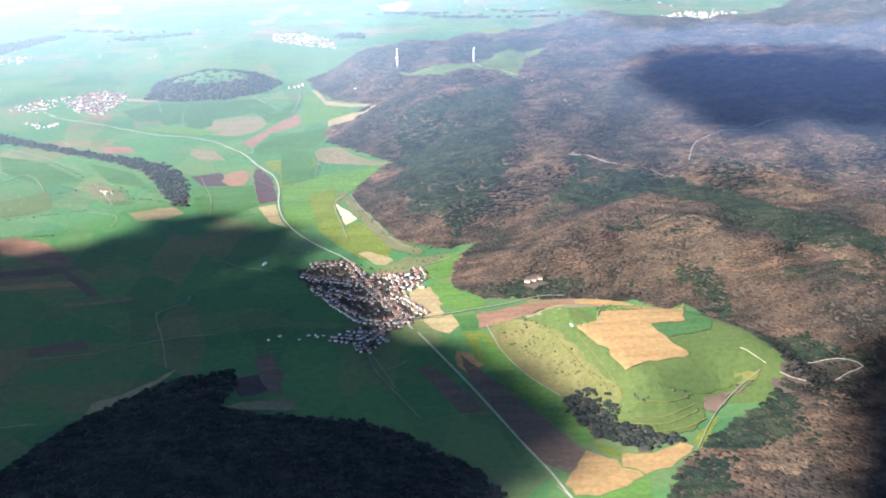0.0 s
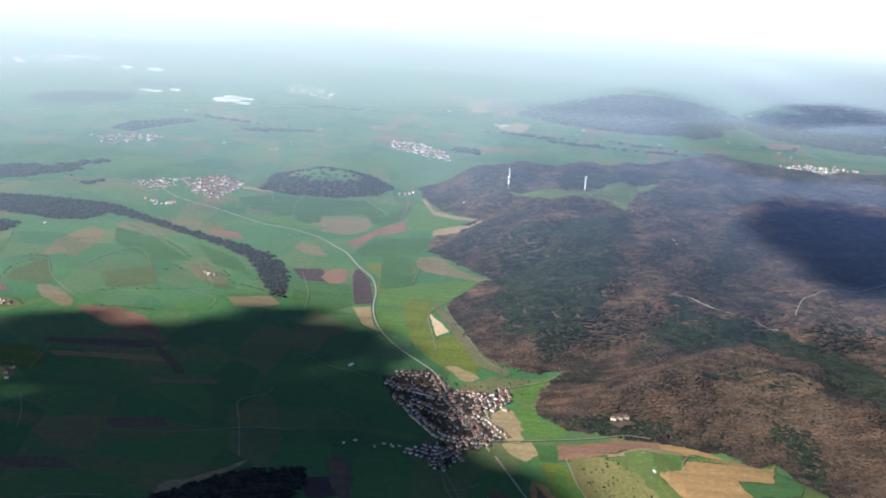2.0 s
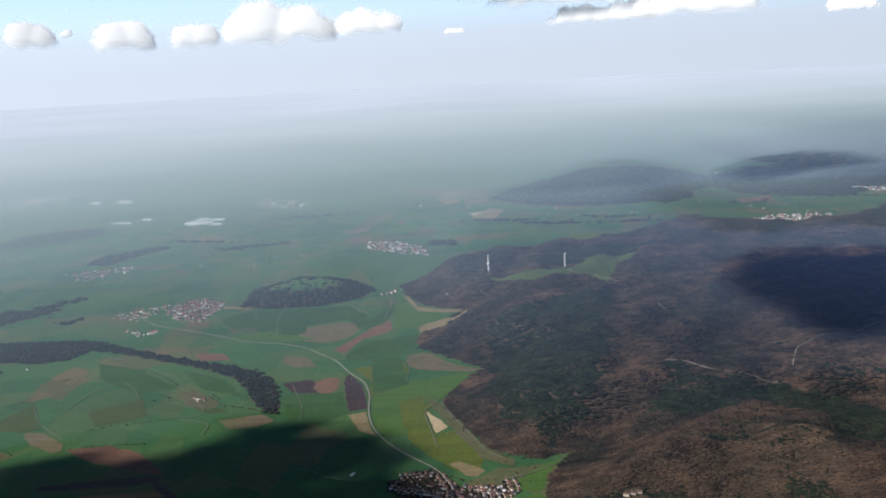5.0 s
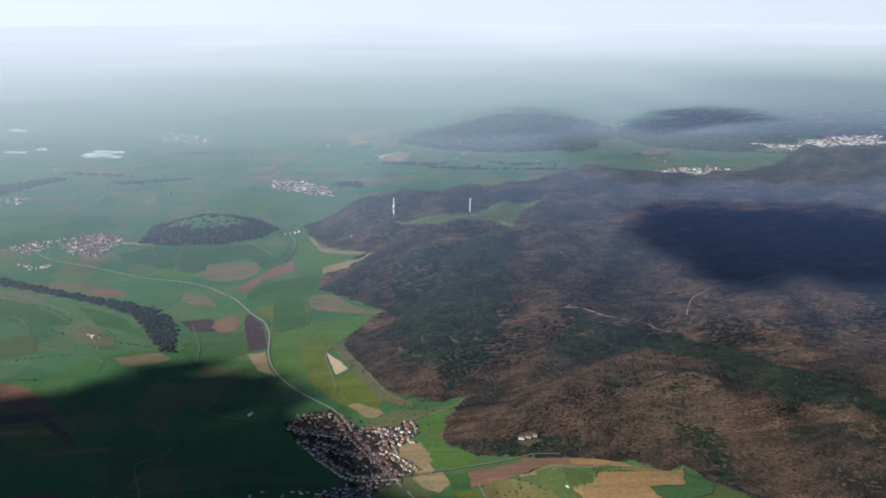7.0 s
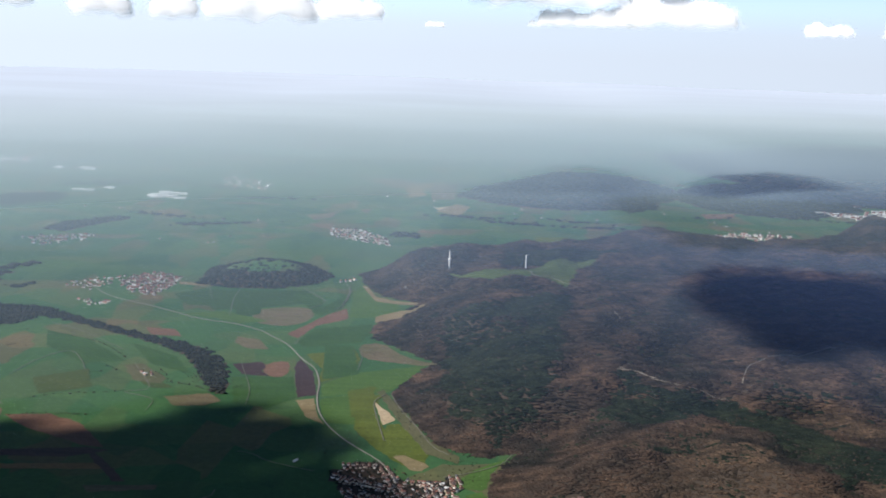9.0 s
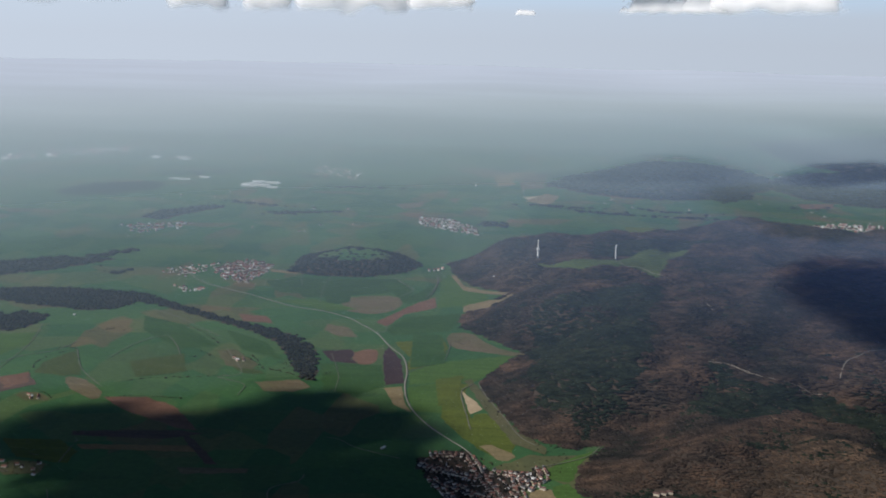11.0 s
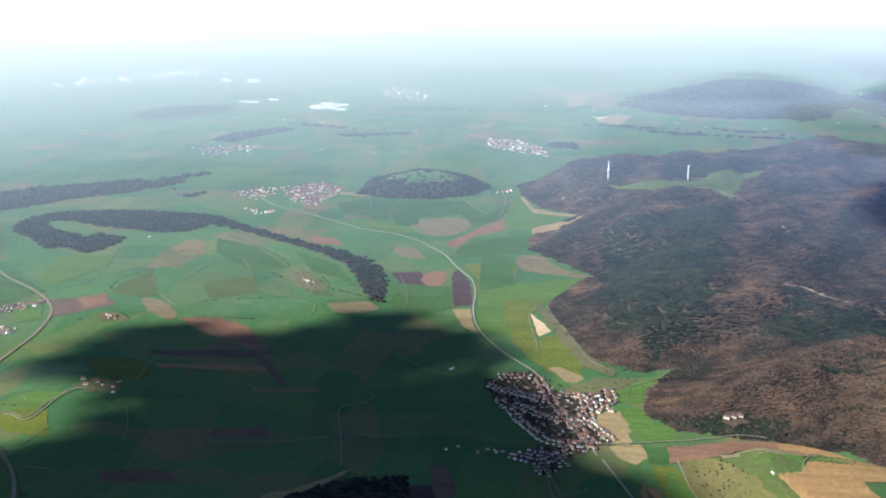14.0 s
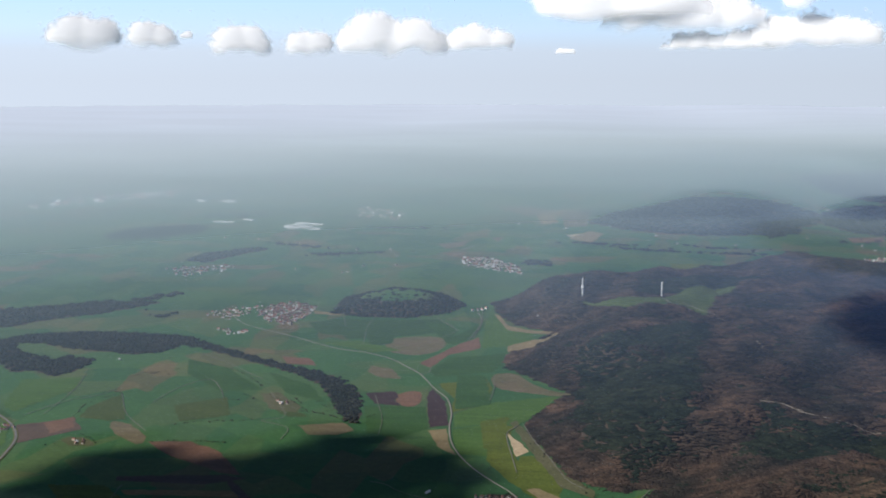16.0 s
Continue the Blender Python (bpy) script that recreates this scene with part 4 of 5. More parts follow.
def field(kind, soft_corners, poly, lift):
    steep = max(height([p[0] for p in poly], [p[1] for p in poly])) > 1.2
    lift, most = (lift + 0.16, 2.2) if steep else (lift, 4.5)
    poly = rounded(poly) if soft_corners and len(poly) > 5 else poly
    bm = bmesh.new()
    face = bm.faces.new([bm.verts.new((x, y, 0)) for x, y in poly])
    bmesh.ops.triangulate(bm, faces=[face])
    for _ in range(5):
        long = [e for e in bm.edges if e.calc_length() > most]
        if not long:
            break
        bmesh.ops.subdivide_edges(bm, edges=long, cuts=1)
        bmesh.ops.triangulate(bm, faces=bm.faces[:])
    xy = np.array([v.co[:2] for v in bm.verts])
    edge = [v.is_boundary for v in bm.verts]
    wob = np.where(edge, 0.55, 0.0)
    xy = xy + wob[:, None] * np.stack([ripple(xy[:, 0], xy[:, 1], 9, 11), ripple(xy[:, 0], xy[:, 1], 7, 12)], 1)
    for v, (x, y), z in zip(bm.verts, xy, sheet_height(xy[:, 0], xy[:, 1])):
        v.co = (x, y, z + lift)
    for f in bm.faces:
        if f.normal.z < 0:
            f.normal_flip()
    me = bpy.data.meshes.new("field")
    bm.to_mesh(me)
    bm.free()
    me.materials.append(crop_material[kind])
    tagged(new("field", me), CROPS[kind][3] + " on open farmland", "field", kind="structure")


for number, (kind, soft_corners, poly) in enumerate(FIELDS):
    field(kind, soft_corners, poly, 0.06 + 0.0012 * number)


def smooth_line(pts, gap=2.0):
    """A curve through the points, as evenly spaced points."""
    p = [np.array(q, float) for q in pts]
    p = [2 * p[0] - p[1]] + p + [2 * p[-1] - p[-2]]
    out = []
    for a, b, c, d in zip(p, p[1:], p[2:], p[3:]):
        n = max(2, int(np.linalg.norm(c - b) / gap))
        for i in range(n):
            s = i / n
            out.append(0.5 * (2 * b + (c - a) * s + (2 * a - 5 * b + 4 * c - d) * s * s + (3 * b - a - 3 * c + d) * s ** 3))
    out.append(p[-2])
    return np.array(out)


LANE_LOOKS = {"highway": (asphalt, "road", "grey asphalt highway with pale verges", "road"),
              "road": (pale_road, "road", "pale grey country road through fields", "road"),
              "lane": (gravel, "track", "narrow pale gravel farm track", "track"),
              "bank": (crop_material["straw_green"], "bank", "pale grassy terrace bank on the spur", "bank"),
              "pale": (chalk, "track", "bare whitish chalk track", "track")}


def strip(name, pts, width, mat, lift):
    line = smooth_line(pts)
    way = np.gradient(line, axis=0)
    way /= np.linalg.norm(way, axis=1)[:, None] + 1e-9
    side = np.stack([-way[:, 1], way[:, 0]], 1)
    rows = []
    for off, down in ((-0.5, -0.06), (-0.42, 0), (0.42, 0), (0.5, -0.06)):
        q = line + side * width * off
        rows.append(np.stack([q[:, 0], q[:, 1], sheet_height(line[:, 0], line[:, 1]) + lift + down], 1))
    n, verts = len(line), np.concatenate(rows)
    faces = [(r * n + i, (r + 1) * n + i, (r + 1) * n + i + 1, r * n + i + 1) for r in range(3) for i in range(n - 1)]
    return mesh_object(name, verts, [f[::-1] for f in faces], mat)


for number, (kind, width, pts) in enumerate(LANES):
    mat, name, label, category = LANE_LOOKS[kind]
    tagged(strip(name, pts, width, mat, 0.40 + 0.0012 * number), label, category, kind="structure")
    if kind == "highway":
        tagged(strip("verge", pts, width * 2.0, crop_material["straw_green"], 0.30), "pale grass verge along the highway", "verge", kind="structure")


# ---- woods ----
GOLD = (1 + 5 ** 0.5) / 2
ICO_V = np.array([(-1, GOLD, 0), (1, GOLD, 0), (-1, -GOLD, 0), (1, -GOLD, 0), (0, -1, GOLD), (0, 1, GOLD),
                  (0, -1, -GOLD), (0, 1, -GOLD), (GOLD, 0, -1), (GOLD, 0, 1), (-GOLD, 0, -1), (-GOLD, 0, 1)]) / math.sqrt(1 + GOLD * GOLD)
ICO_F = np.array([(0, 11, 5), (0, 5, 1), (0, 1, 7), (0, 7, 10), (0, 10, 11), (1, 5, 9), (5, 11, 4), (11, 10, 2), (10, 7, 6), (7, 1, 8),
                  (3, 9, 4), (3, 4, 2), (3, 2, 6), (3, 6, 8), (3, 8, 9), (4, 9, 5), (2, 4, 11), (6, 2, 10), (8, 6, 7), (9, 8, 1)])


ICO_F = ICO_F[ICO_V[ICO_F].mean(1)[:, 2] > -0.3]  # crowns are open below


def scatter(poly, gap, rng, keep=None):
    """Uneven points about gap apart inside poly."""
    xs, ys = [p[0] for p in poly], [p[1] for p in poly]
    x, y = np.meshgrid(np.arange(min(xs), max(xs), gap), np.arange(min(ys), max(ys), gap))
    x = x.ravel() + rng.uniform(-0.85, 0.85, x.size) * gap
    y = y.ravel() + rng.uniform(-0.85, 0.85, y.size) * gap
    ok = inside_distance(x, y, poly) > rng.uniform(-0.4, 0.8, x.size) * gap
    if keep is not None:
        ok &= keep(x, y)
    return x[ok], y[ok]


def crowns(name, x, y, radius, tall, mat, rng, label, pointed=False):
    """Many crowns as one mesh: each a ragged little dome."""
    n = len(x)
    r = radius * rng.uniform(0.5, 1.45, n)
    tip = tall * rng.uniform(0.75, 1.3, n)
    v = np.repeat(ICO_V[None], n, 0) * rng.uniform(0.72, 1.25, (n, 12, 1))
    turn = rng.uniform(0, 2 * math.pi, n)
    c, s = np.cos(turn)[:, None], np.sin(turn)[:, None]
    vx, vy, vz = v[..., 0] * c - v[..., 1] * s, v[..., 0] * s + v[..., 1] * c, v[..., 2]
    if pointed:
        slim = np.clip(0.85 - 0.3 * vz, 0.3, 1.2)
        vx, vy = vx * slim, vy * slim
    out = np.stack([x[:, None] + vx * r[:, None], y[:, None] + vy * r[:, None],
                    sheet_height(x, y)[:, None] + tip[:, None] * (0.52 + 0.5 * vz)], 2).reshape(-1, 3)
    faces = (ICO_F[None] + 12 * np.arange(n)[:, None, None]).reshape(-1, 3)
    me = bpy.data.meshes.new(name)
    me.vertices.add(len(out))
    me.vertices.foreach_set("co", out.astype(np.float32).ravel())
    me.loops.add(faces.size)
    me.loops.foreach_set("vertex_index", faces.astype(np.int32).ravel())
    me.polygons.add(len(faces))
    me.polygons.foreach_set("loop_start", np.arange(0, faces.size, 3, dtype=np.int32))
    me.update(calc_edges=True)
    me.validate()
    me.polygons.foreach_set("use_smooth", np.ones(len(me.polygons), bool))
    me.materials.append(mat)
    return tagged(new(name, me), label, "woodland", kind="stuff")


rng = np.random.RandomState(7)
GLADES = [MAST_MEADOW, SPUR] + [poly for kind, _, poly in FIELDS]
FOREST = [(-60, 735), (-49, 695), (-38, 672), (-14, 654), (-40, 593), (-37, 569), (-3, 526), (-22, 474), (-17, 456),
          (0, 408), (19, 397), (34, 404), (22, 381), (20, 358), (30, 346), (67, 341), (87, 337), (98, 322), (103, 308),
          (112, 288), (118, 275), (108, 262), (95, 252), (82, 240), (72, 228), (66, 214), (66, 160), (620, 140), (695, 900), (520, 945),
          (400, 930), (330, 895), (285, 845), (200, 847), (140, 847), (90, 812), (20, 785), (-40, 765)]


def not_glade(x, y):
    ok = np.ones(x.shape, bool)
    for g in GLADES:
        if g is not SPUR:
            ok &= ~inside(x, y, g)
    ok &= np.hypot(x - FOREST_HALL[0], (y - FOREST_HALL[1]) * 0.8) > 3.6
    for kind, width, pts in LANES:
        if kind == "pale":
            ok &= line_distance(x, y, smooth_line(pts).tolist()) > 0.9
    return ok


near_x, near_y = scatter(FOREST, 1.05, rng, lambda x, y: (y < 430) & (x < 260) & not_glade(x, y))
far_x, far_y = scatter(FOREST, 1.6, rng, lambda x, y: ((y >= 430) | (x >= 260)) & (x < 520) & not_glade(x, y))
CONIFERS = [[(4.2, 572.3), (47.9, 599.7), (76.8, 616.2), (59.9, 500.2), (49.0, 450.5), (39.7, 431.3), (25.9, 409.3), (7.6, 431.3), (3.4, 509.1)],
             [(83.5, 471.7), (107.1, 455.4), (130.3, 452.9), (136.0, 436.1), (152.4, 431.3), (164.9, 398.4), (178.9, 376.3), (187.5, 365.8), (177.6, 345.2), (162.5, 348.6), (154.3, 371.0), (133.7, 375.9), (131.3, 404.4), (113.7, 428.4), (91.7, 407.5), (66.0, 424.5), (77.2, 448.8)],
             [(104.5, 352.9), (117.5, 349.9), (112.2, 343.3), (103.3, 344.3)],
             [(146.5, 365.1), (154.6, 365.1), (146.9, 334.6), (140.1, 333.4)],
             [(39.2, 680.1), (45.4, 719.7), (107.2, 734.2), (129.9, 723.3), (106.0, 697.9)],
             [(112.5, 270.9), (118.5, 263.8), (109.9, 246.4), (95.4, 237.3), (84.0, 236.6), (66.0, 224.8), (64.9, 211.6), (83.6, 220.4), (90.4, 231.8), (79.3, 237.0), (92.7, 254.4)],
             [(106.3, 352.6), (117.7, 349.9), (115.6, 322.1), (111.1, 286.9), (134.3, 302.2), (149.7, 284.8), (146.3, 276.8), (131.8, 285.3), (109.4, 281.5), (111.0, 327.1)],
             [(32.4, 355.9), (60.0, 352.8), (61.0, 345.2), (31.6, 347.8)],
             [(123.4, 421.5), (149.7, 432.4), (158.7, 381.1), (194.1, 372.6), (178.1, 337.8), (156.6, 363.3), (134.3, 384.9)]]
YOUNG = [[(140.6, 457.2), (151.0, 483.5), (174.7, 500.0), (181.4, 482.3), (175.7, 454.2), (186.7, 440.9), (189.1, 399.8), (168.7, 407.9), (154.4, 437.4)],
         [(197.3, 461.6), (210.7, 481.5), (228.0, 495.3), (234.7, 465.4), (208.4, 410.1), (207.1, 439.8)],
         [(75.9, 373.9), (82.1, 382.9), (99.6, 381.4), (101.0, 364.5), (86.7, 362.5), (74.8, 367.8)],
         [(157.0, 355.6), (169.2, 364.4), (173.9, 337.1), (164.5, 317.1), (157.8, 328.3)],
         [(87.6, 393.8), (131.3, 390.4), (125.4, 354.8), (108.1, 347.0), (83.3, 350.3), (76.1, 370.1)],
         [(121.4, 258.7), (133.6, 263.3), (121.0, 233.5), (100.6, 221.3), (91.3, 225.1), (100.4, 238.0)]]


def young(x, y):
    best = np.full(x.shape, -1e9)
    for g in YOUNG:
        best = np.maximum(best, inside_distance(x, y, g))
    return best + 6 * ripple(x, y, 30, 26) + 3 * ripple(x, y, 12, 27) + rng.normal(0, 1.5, x.shape) > 2


def conifer(x, y):
    k = 0.55 * ripple(x, y * 1.3, 85, 21) + 0.55 * ripple(x, y, 34, 22) + 0.4 * ripple(x, y * 1.4, 15, 24) + 0.25 * ripple(x, y, 7, 23)
    best = np.full(x.shape, -1e9)
    for g in CONIFERS:
        best = np.maximum(best, inside_distance(x, y, g))
    k = k + 2.2 * np.clip(best / 9 + 0.45, 0, 1)
    return k + rng.normal(0, 0.3, x.shape) > 0.98


for x, y, r, tall in ((near_x, near_y, 1.05, 0.22), (far_x, far_y, 1.95, 0.36)):
    dark = conifer(x, y)
    pale = young(x, y) & ~dark
    bare = ~dark & ~pale
    crowns("leafless_wood", x[bare], y[bare], r, tall, bare_crowns, rng, "brown leafless broadleaf forest covering the ridge")
    crowns("young_wood", x[pale], y[pale], r * 0.9, tall * 0.8, young_crowns, rng, "lighter brown stands of young leafless trees")
    crowns("conifer_wood", x[dark], y[dark], r * 1.05, tall * 1.35, needle_crowns, rng, "dark green conifer forest patches on the ridge", True)

for name, poly, gap, label in (("arc_wood", ARC_WOOD, 1.5, "dark curved belt of woodland among green fields"),
                               ("near_wood", NEAR_WOOD, 1.0, "dark shaded wood on a low hill"),
                               ("copse", COPSE, 1.3, "dark copse on the slope of the spur"),
                               ("far_wood", FAR_WOOD_A, 4.0, "distant dark wood on the plain"),
                               ("far_wood", FAR_WOOD_B, 3.6, "distant low wood beside a village"),
                               ("far_wood", FAR_WOOD_C, 2.4, "long dark wood across the plain"),
                               ("far_wood", FAR_WOOD_D, 2.4, "small dark wood among green fields"),
                               ("far_wood", FAR_WOOD_E, 9.0, "very distant thin wood in the haze"),
                               ("far_wood", FAR_WOOD_F, 4.0, "distant thin wood on the plain"),
                               ("far_wood", FAR_WOOD_G, 5.0, "distant wood below a hazy hill"),
                               ("far_wood", FAR_WOOD_H, 3.4, "small wood beside a distant village"),
                               ("far_wood", FAR_SLOPE, 6.0, "hazy blue wooded slope far off"),
                               ("far_hill_wood", FAR_HILL, 6.0, "hazy wooded hill far off"),
                               ("far_ridge_wood", FAR_RIDGE, 9.0, "hazy blue wooded ridge far off")):
    x, y = scatter(poly, gap, rng, lambda x, y: inside_distance(x, y, poly) + gap * (ripple(x, y, gap * 7, 31) + ripple(x, y, gap * 3, 32)) > gap * 0.6)
    crowns(name, x, y, gap * 0.8, min(1.5, 0.45 + gap * 0.25), dark_crowns, rng, label)
# hedges and bushes along field edges
hx, hy = [], []
for width, line in HEDGES:
    q = smooth_line(line, 0.9)
    q = q[rng.uniform(0, 1, len(q)) < 0.45]
    hx.append(q[:, 0] + rng.normal(0, width * 0.5, len(q)))
    hy.append(q[:, 1] + rng.normal(0, width * 0.5, len(q)))
crowns("hedgerow", np.concatenate(hx), np.concatenate(hy), 0.42, 0.5, bush_crowns, rng, "uneven hedges and bushes along field edges")
x, y = scatter(SCRUB_SLOPE, 1.5, rng, lambda x, y: ripple(x, y, 12, 61) + ripple(x, y, 5, 62) > 0.75)
crowns("scrub", x, y, 0.5, 0.5, bush_crowns, rng, "thorny scrub and small trees on the dry slope")
# small copses scattered over the far plain
cx, cy = [], []
for k in range(120):
    mx, my = rng.uniform(-1000, 1000), rng.uniform(850, 2600)
    n, w = rng.randint(6, 45), my / 75
    along = rng.normal(0, w * 1.5, n)
    tilt = rng.uniform(-0.35, 0.35)
    cx.append(mx + along)
    cy.append(my + along * tilt + rng.normal(0, w * 0.3, n))
cx, cy = np.concatenate(cx), np.concatenate(cy)
plain = height(cx, cy) < 6
crowns("scattered_copses", cx[plain], cy[plain], 2.6, 1.2, dark_crowns, rng, "small dark copses scattered over the hazy plain")
TOP = [(-156, 716), (-125, 704), (-100, 714), (-98, 735), (-118, 752), (-145, 752)]
x, y = scatter(KNOLL, 2.2, rng, lambda x, y: ~inside(x, y, TOP) | (rng.uniform(0, 1, x.size) < 0.12))
crowns("knoll_wood", x, y, 1.6, 1.1, dark_crowns, rng, "dark wood round a knoll with a pale grassy top")


def tree_kind():
    """A small field tree: tapered trunk and a crown of many clumps."""
    base = tagged(new("tree"), "small bushy tree standing in open fields", "tree", "field trees")
    part("trunk", turned([(0.09, -0.1), (0.06, 0.4), (0.03, 0.8)], 6), bark, base)
    bm = bmesh.new()
    r = random.Random(5)
    for _ in range(16):
        a, d = r.uniform(0, 6.28), r.uniform(0, 0.42)
        m = Matrix.Translation((d * math.cos(a), d * math.sin(a), r.uniform(0.4, 1.05))) @ Matrix.Diagonal((0.26, 0.26, 0.22, 1))
        vs = [bm.verts.new(m @ (Vector(v) * r.uniform(0.8, 1.2))) for v in ICO_V.tolist()]
        for f in ICO_F.tolist():
            bm.faces.new([vs[i] for i in f])
    part("crown", bm, bush_crowns, base)
    return base


first_tree = tree_kind()
SCRUB = [(34, 318), (42, 316), (50, 300), (57, 283), (60, 268), (54, 268), (44, 288), (36, 304)]
spots = []
for poly, gap in ((SCRUB, 2.6), ([(-130, 498), (-105, 486), (-90, 478), (-98, 474), (-118, 482)], 2.2),
                  ([(-20, 452), (-6, 424), (12, 398), (2, 400), (-14, 430), (-26, 460)], 2.2),
                  ([(2, 396), (20, 394), (14, 372), (4, 376)], 2.6),
                  ([(-50, 400), (-30, 430), (-26, 425), (-44, 396)], 3.2),
                  (FARM_LEFT, 2.5), ([(-40, 550), (-30, 542), (-18, 532), (-26, 530), (-38, 540)], 2.5)):
    x, y = scatter(poly, gap, rng)
    spots += list(zip(x, y))
for k, (x, y) in enumerate(spots):
    m = Matrix.Translation((x, y, float(sheet_height(x, y)) + 0.2)) @ Matrix.Rotation(k * 2.4, 4, "Z")
    if k:
        made = copy_thing(first_tree, m)
        made.scale = (rng.uniform(0.25, 0.55),) * 3
    else:
        first_tree.matrix_basis = m
        first_tree.scale = (0.6,) * 3


# leaf litter under every wood
floor = np.zeros(len(corner), bool)
mid_x, mid_y = (GX[:-1, :-1] + GX[1:, 1:]).ravel() / 2, (GY[:-1, :-1] + GY[1:, 1:]).ravel() / 2
for poly in (FOREST, VILLAGE, ARC_WOOD, NEAR_WOOD, COPSE, KNOLL, FAR_WOOD_A, FAR_WOOD_B, FAR_WOOD_C, FAR_HILL, FAR_RIDGE, FAR_SLOPE):
    floor |= inside_distance(mid_x, mid_y, poly) > 1.0
floor &= ~inside(mid_x, mid_y, MAST_MEADOW) & ~inside(mid_x, mid_y, TOP)
ground.data.materials.append(litter)
ground.data.materials.append(crop_material["meadow_green"])
top = inside_distance(mid_x, mid_y, SPUR) > 1.0
ground.data.polygons.foreach_set("material_index", np.where(floor, 1, np.where(top, 2, 0)).astype(np.int32))


# ---- villages ----
def house_kind(w, l, wall_h, roof_h, walls, tiles, label, group, name="house"):
    base = tagged(new(name), label, "house" if name == "house" else "warehouse", group)
    part("wall", box(-w / 2, w / 2, -l / 2, l / 2, -0.3, wall_h), walls, base)
    o = 0.07
    bm = bmesh.new()
    a = [bm.verts.new(p) for p in ((-w / 2 - o, -l / 2 - o, wall_h), (w / 2 + o, -l / 2 - o, wall_h), (w / 2 + o, l / 2 + o, wall_h), (-w / 2 - o, l / 2 + o, wall_h))]
    b = [bm.verts.new((0, -l / 2 - o, wall_h + roof_h)), bm.verts.new((0, l / 2 + o, wall_h + roof_h))]
    for f in ((a[3], a[2], a[1], a[0]), (a[0], a[1], b[0]), (a[2], a[3], b[1]), (a[1], a[2], b[1], b[0]), (a[3], a[0], b[0], b[1])):
        bm.faces.new(f)
    part("roof", bm, tiles, base)
    if name == "house":
        part("chimney", box(-0.17, -0.05, 0.1, 0.22, wall_h + roof_h * 0.4, wall_h + roof_h + 0.12), concrete, base)
    return base


rng = np.random.RandomState(19)
kinds = []
for w, l, wh, rh, walls, tiles, label in (
        (0.95, 1.25, 0.55, 0.42, white_wall, red_tiles, "white village house with a red tiled roof"),
        (0.90, 1.50, 0.50, 0.45, cream_wall, red_tiles, "cream village house with a red tiled roof"),
        (1.00, 1.10, 0.60, 0.45, white_wall, brown_tiles, "white village house with a brown tiled roof"),
        (0.95, 1.60, 0.55, 0.40, white_wall, grey_tiles, "white village house with a grey roof"),
        (1.20, 2.20, 0.60, 0.40, cream_wall, brown_tiles, "long farm building with a brown roof")):
    kinds.append(house_kind(w, l, wh, rh, walls, tiles, label, "village houses"))
for k, source in enumerate(kinds):
    x, y = -14 + 5.5 * k, 374 - 4 * k
    source.matrix_basis = Matrix.Translation((x, y, float(sheet_height(x, y)) + 0.3)) @ Matrix.Rotation(0.4 + k, 4, "Z")
placed = []
for street in STREETS:
    line = smooth_line(street, 0.5)
    way = np.gradient(line, axis=0)
    next_at = {-1: rng.uniform(0, 1.5), 1: rng.uniform(0, 1.5)}
    run = np.concatenate([[0], np.cumsum(np.linalg.norm(np.diff(line, axis=0), axis=1))])
    for (x, y), (dx, dy), along in zip(line, way, run):
        for side in (-1, 1):
            if along < next_at[side]:
                continue
            next_at[side] = along + rng.uniform(1.3, 2.2)
            n, off = math.hypot(dx, dy), side * rng.uniform(0.95, 1.7)
            a, b = x - dy / n * off, y + dx / n * off
            if any((a - q[0]) ** 2 + (b - q[1]) ** 2 < 1.7 for q in placed):
                continue
            placed.append((a, b))
            made = copy_thing(kinds[rng.randint(len(kinds))], Matrix.Translation((a, b, float(sheet_height(a, b)) + 0.2))
                              @ Matrix.Rotation(math.atan2(dy, dx) + rng.choice((0, math.pi / 2)) + rng.uniform(-0.15, 0.15), 4, "Z"))
            made.scale = (rng.uniform(0.75, 1.1),) * 3


def roofs(name, poly, gap, size, turn, label, keep=None):
    """A far village as one mesh: walls and gabled roofs, each with its own colour."""
    x, y = scatter(poly, gap, rng, keep)
    verts, faces, looks = [], [], []
    for a, b in zip(x, y):
        w, l, h, k = size * rng.uniform(0.8, 1.2), size * rng.uniform(1.0, 1.7), size * 0.36, len(verts)
        t = turn + rng.choice((0, math.pi / 2)) + rng.uniform(-0.25, 0.25)
        c, s, z = math.cos(t), math.sin(t), float(sheet_height(a, b))
        for u, v, up in ((-w, -l, -0.3), (w, -l, -0.3), (w, l, -0.3), (-w, l, -0.3), (-w, -l, h), (w, -l, h), (w, l, h), (-w, l, h), (0, -l, h * 2.5), (0, l, h * 2.5)):
            verts.append((a + (u * c - v * s) / 2, b + (u * s + v * c) / 2, z + up))
        tiles = int(rng.choice((1, 1, 1, 1, 2, 2, 2, 3)))
        for f, look_ in (((0, 1, 5, 8, 4), 0), ((1, 2, 6, 5), 0), ((2, 3, 7, 9, 6), 0), ((3, 0, 4, 7), 0), ((5, 6, 9, 8), tiles), ((7, 4, 8, 9), tiles)):
            faces.append(tuple(k + q for q in f))
            looks.append(look_)
    ob = mesh_object(name, verts, faces, white_wall)
    for extra in (red_tiles, brown_tiles, pale_sheet):
        ob.data.materials.append(extra)
    ob.data.polygons.foreach_set("material_index", np.array(looks, np.int32))
    tagged(ob, label, "village", kind="stuff")


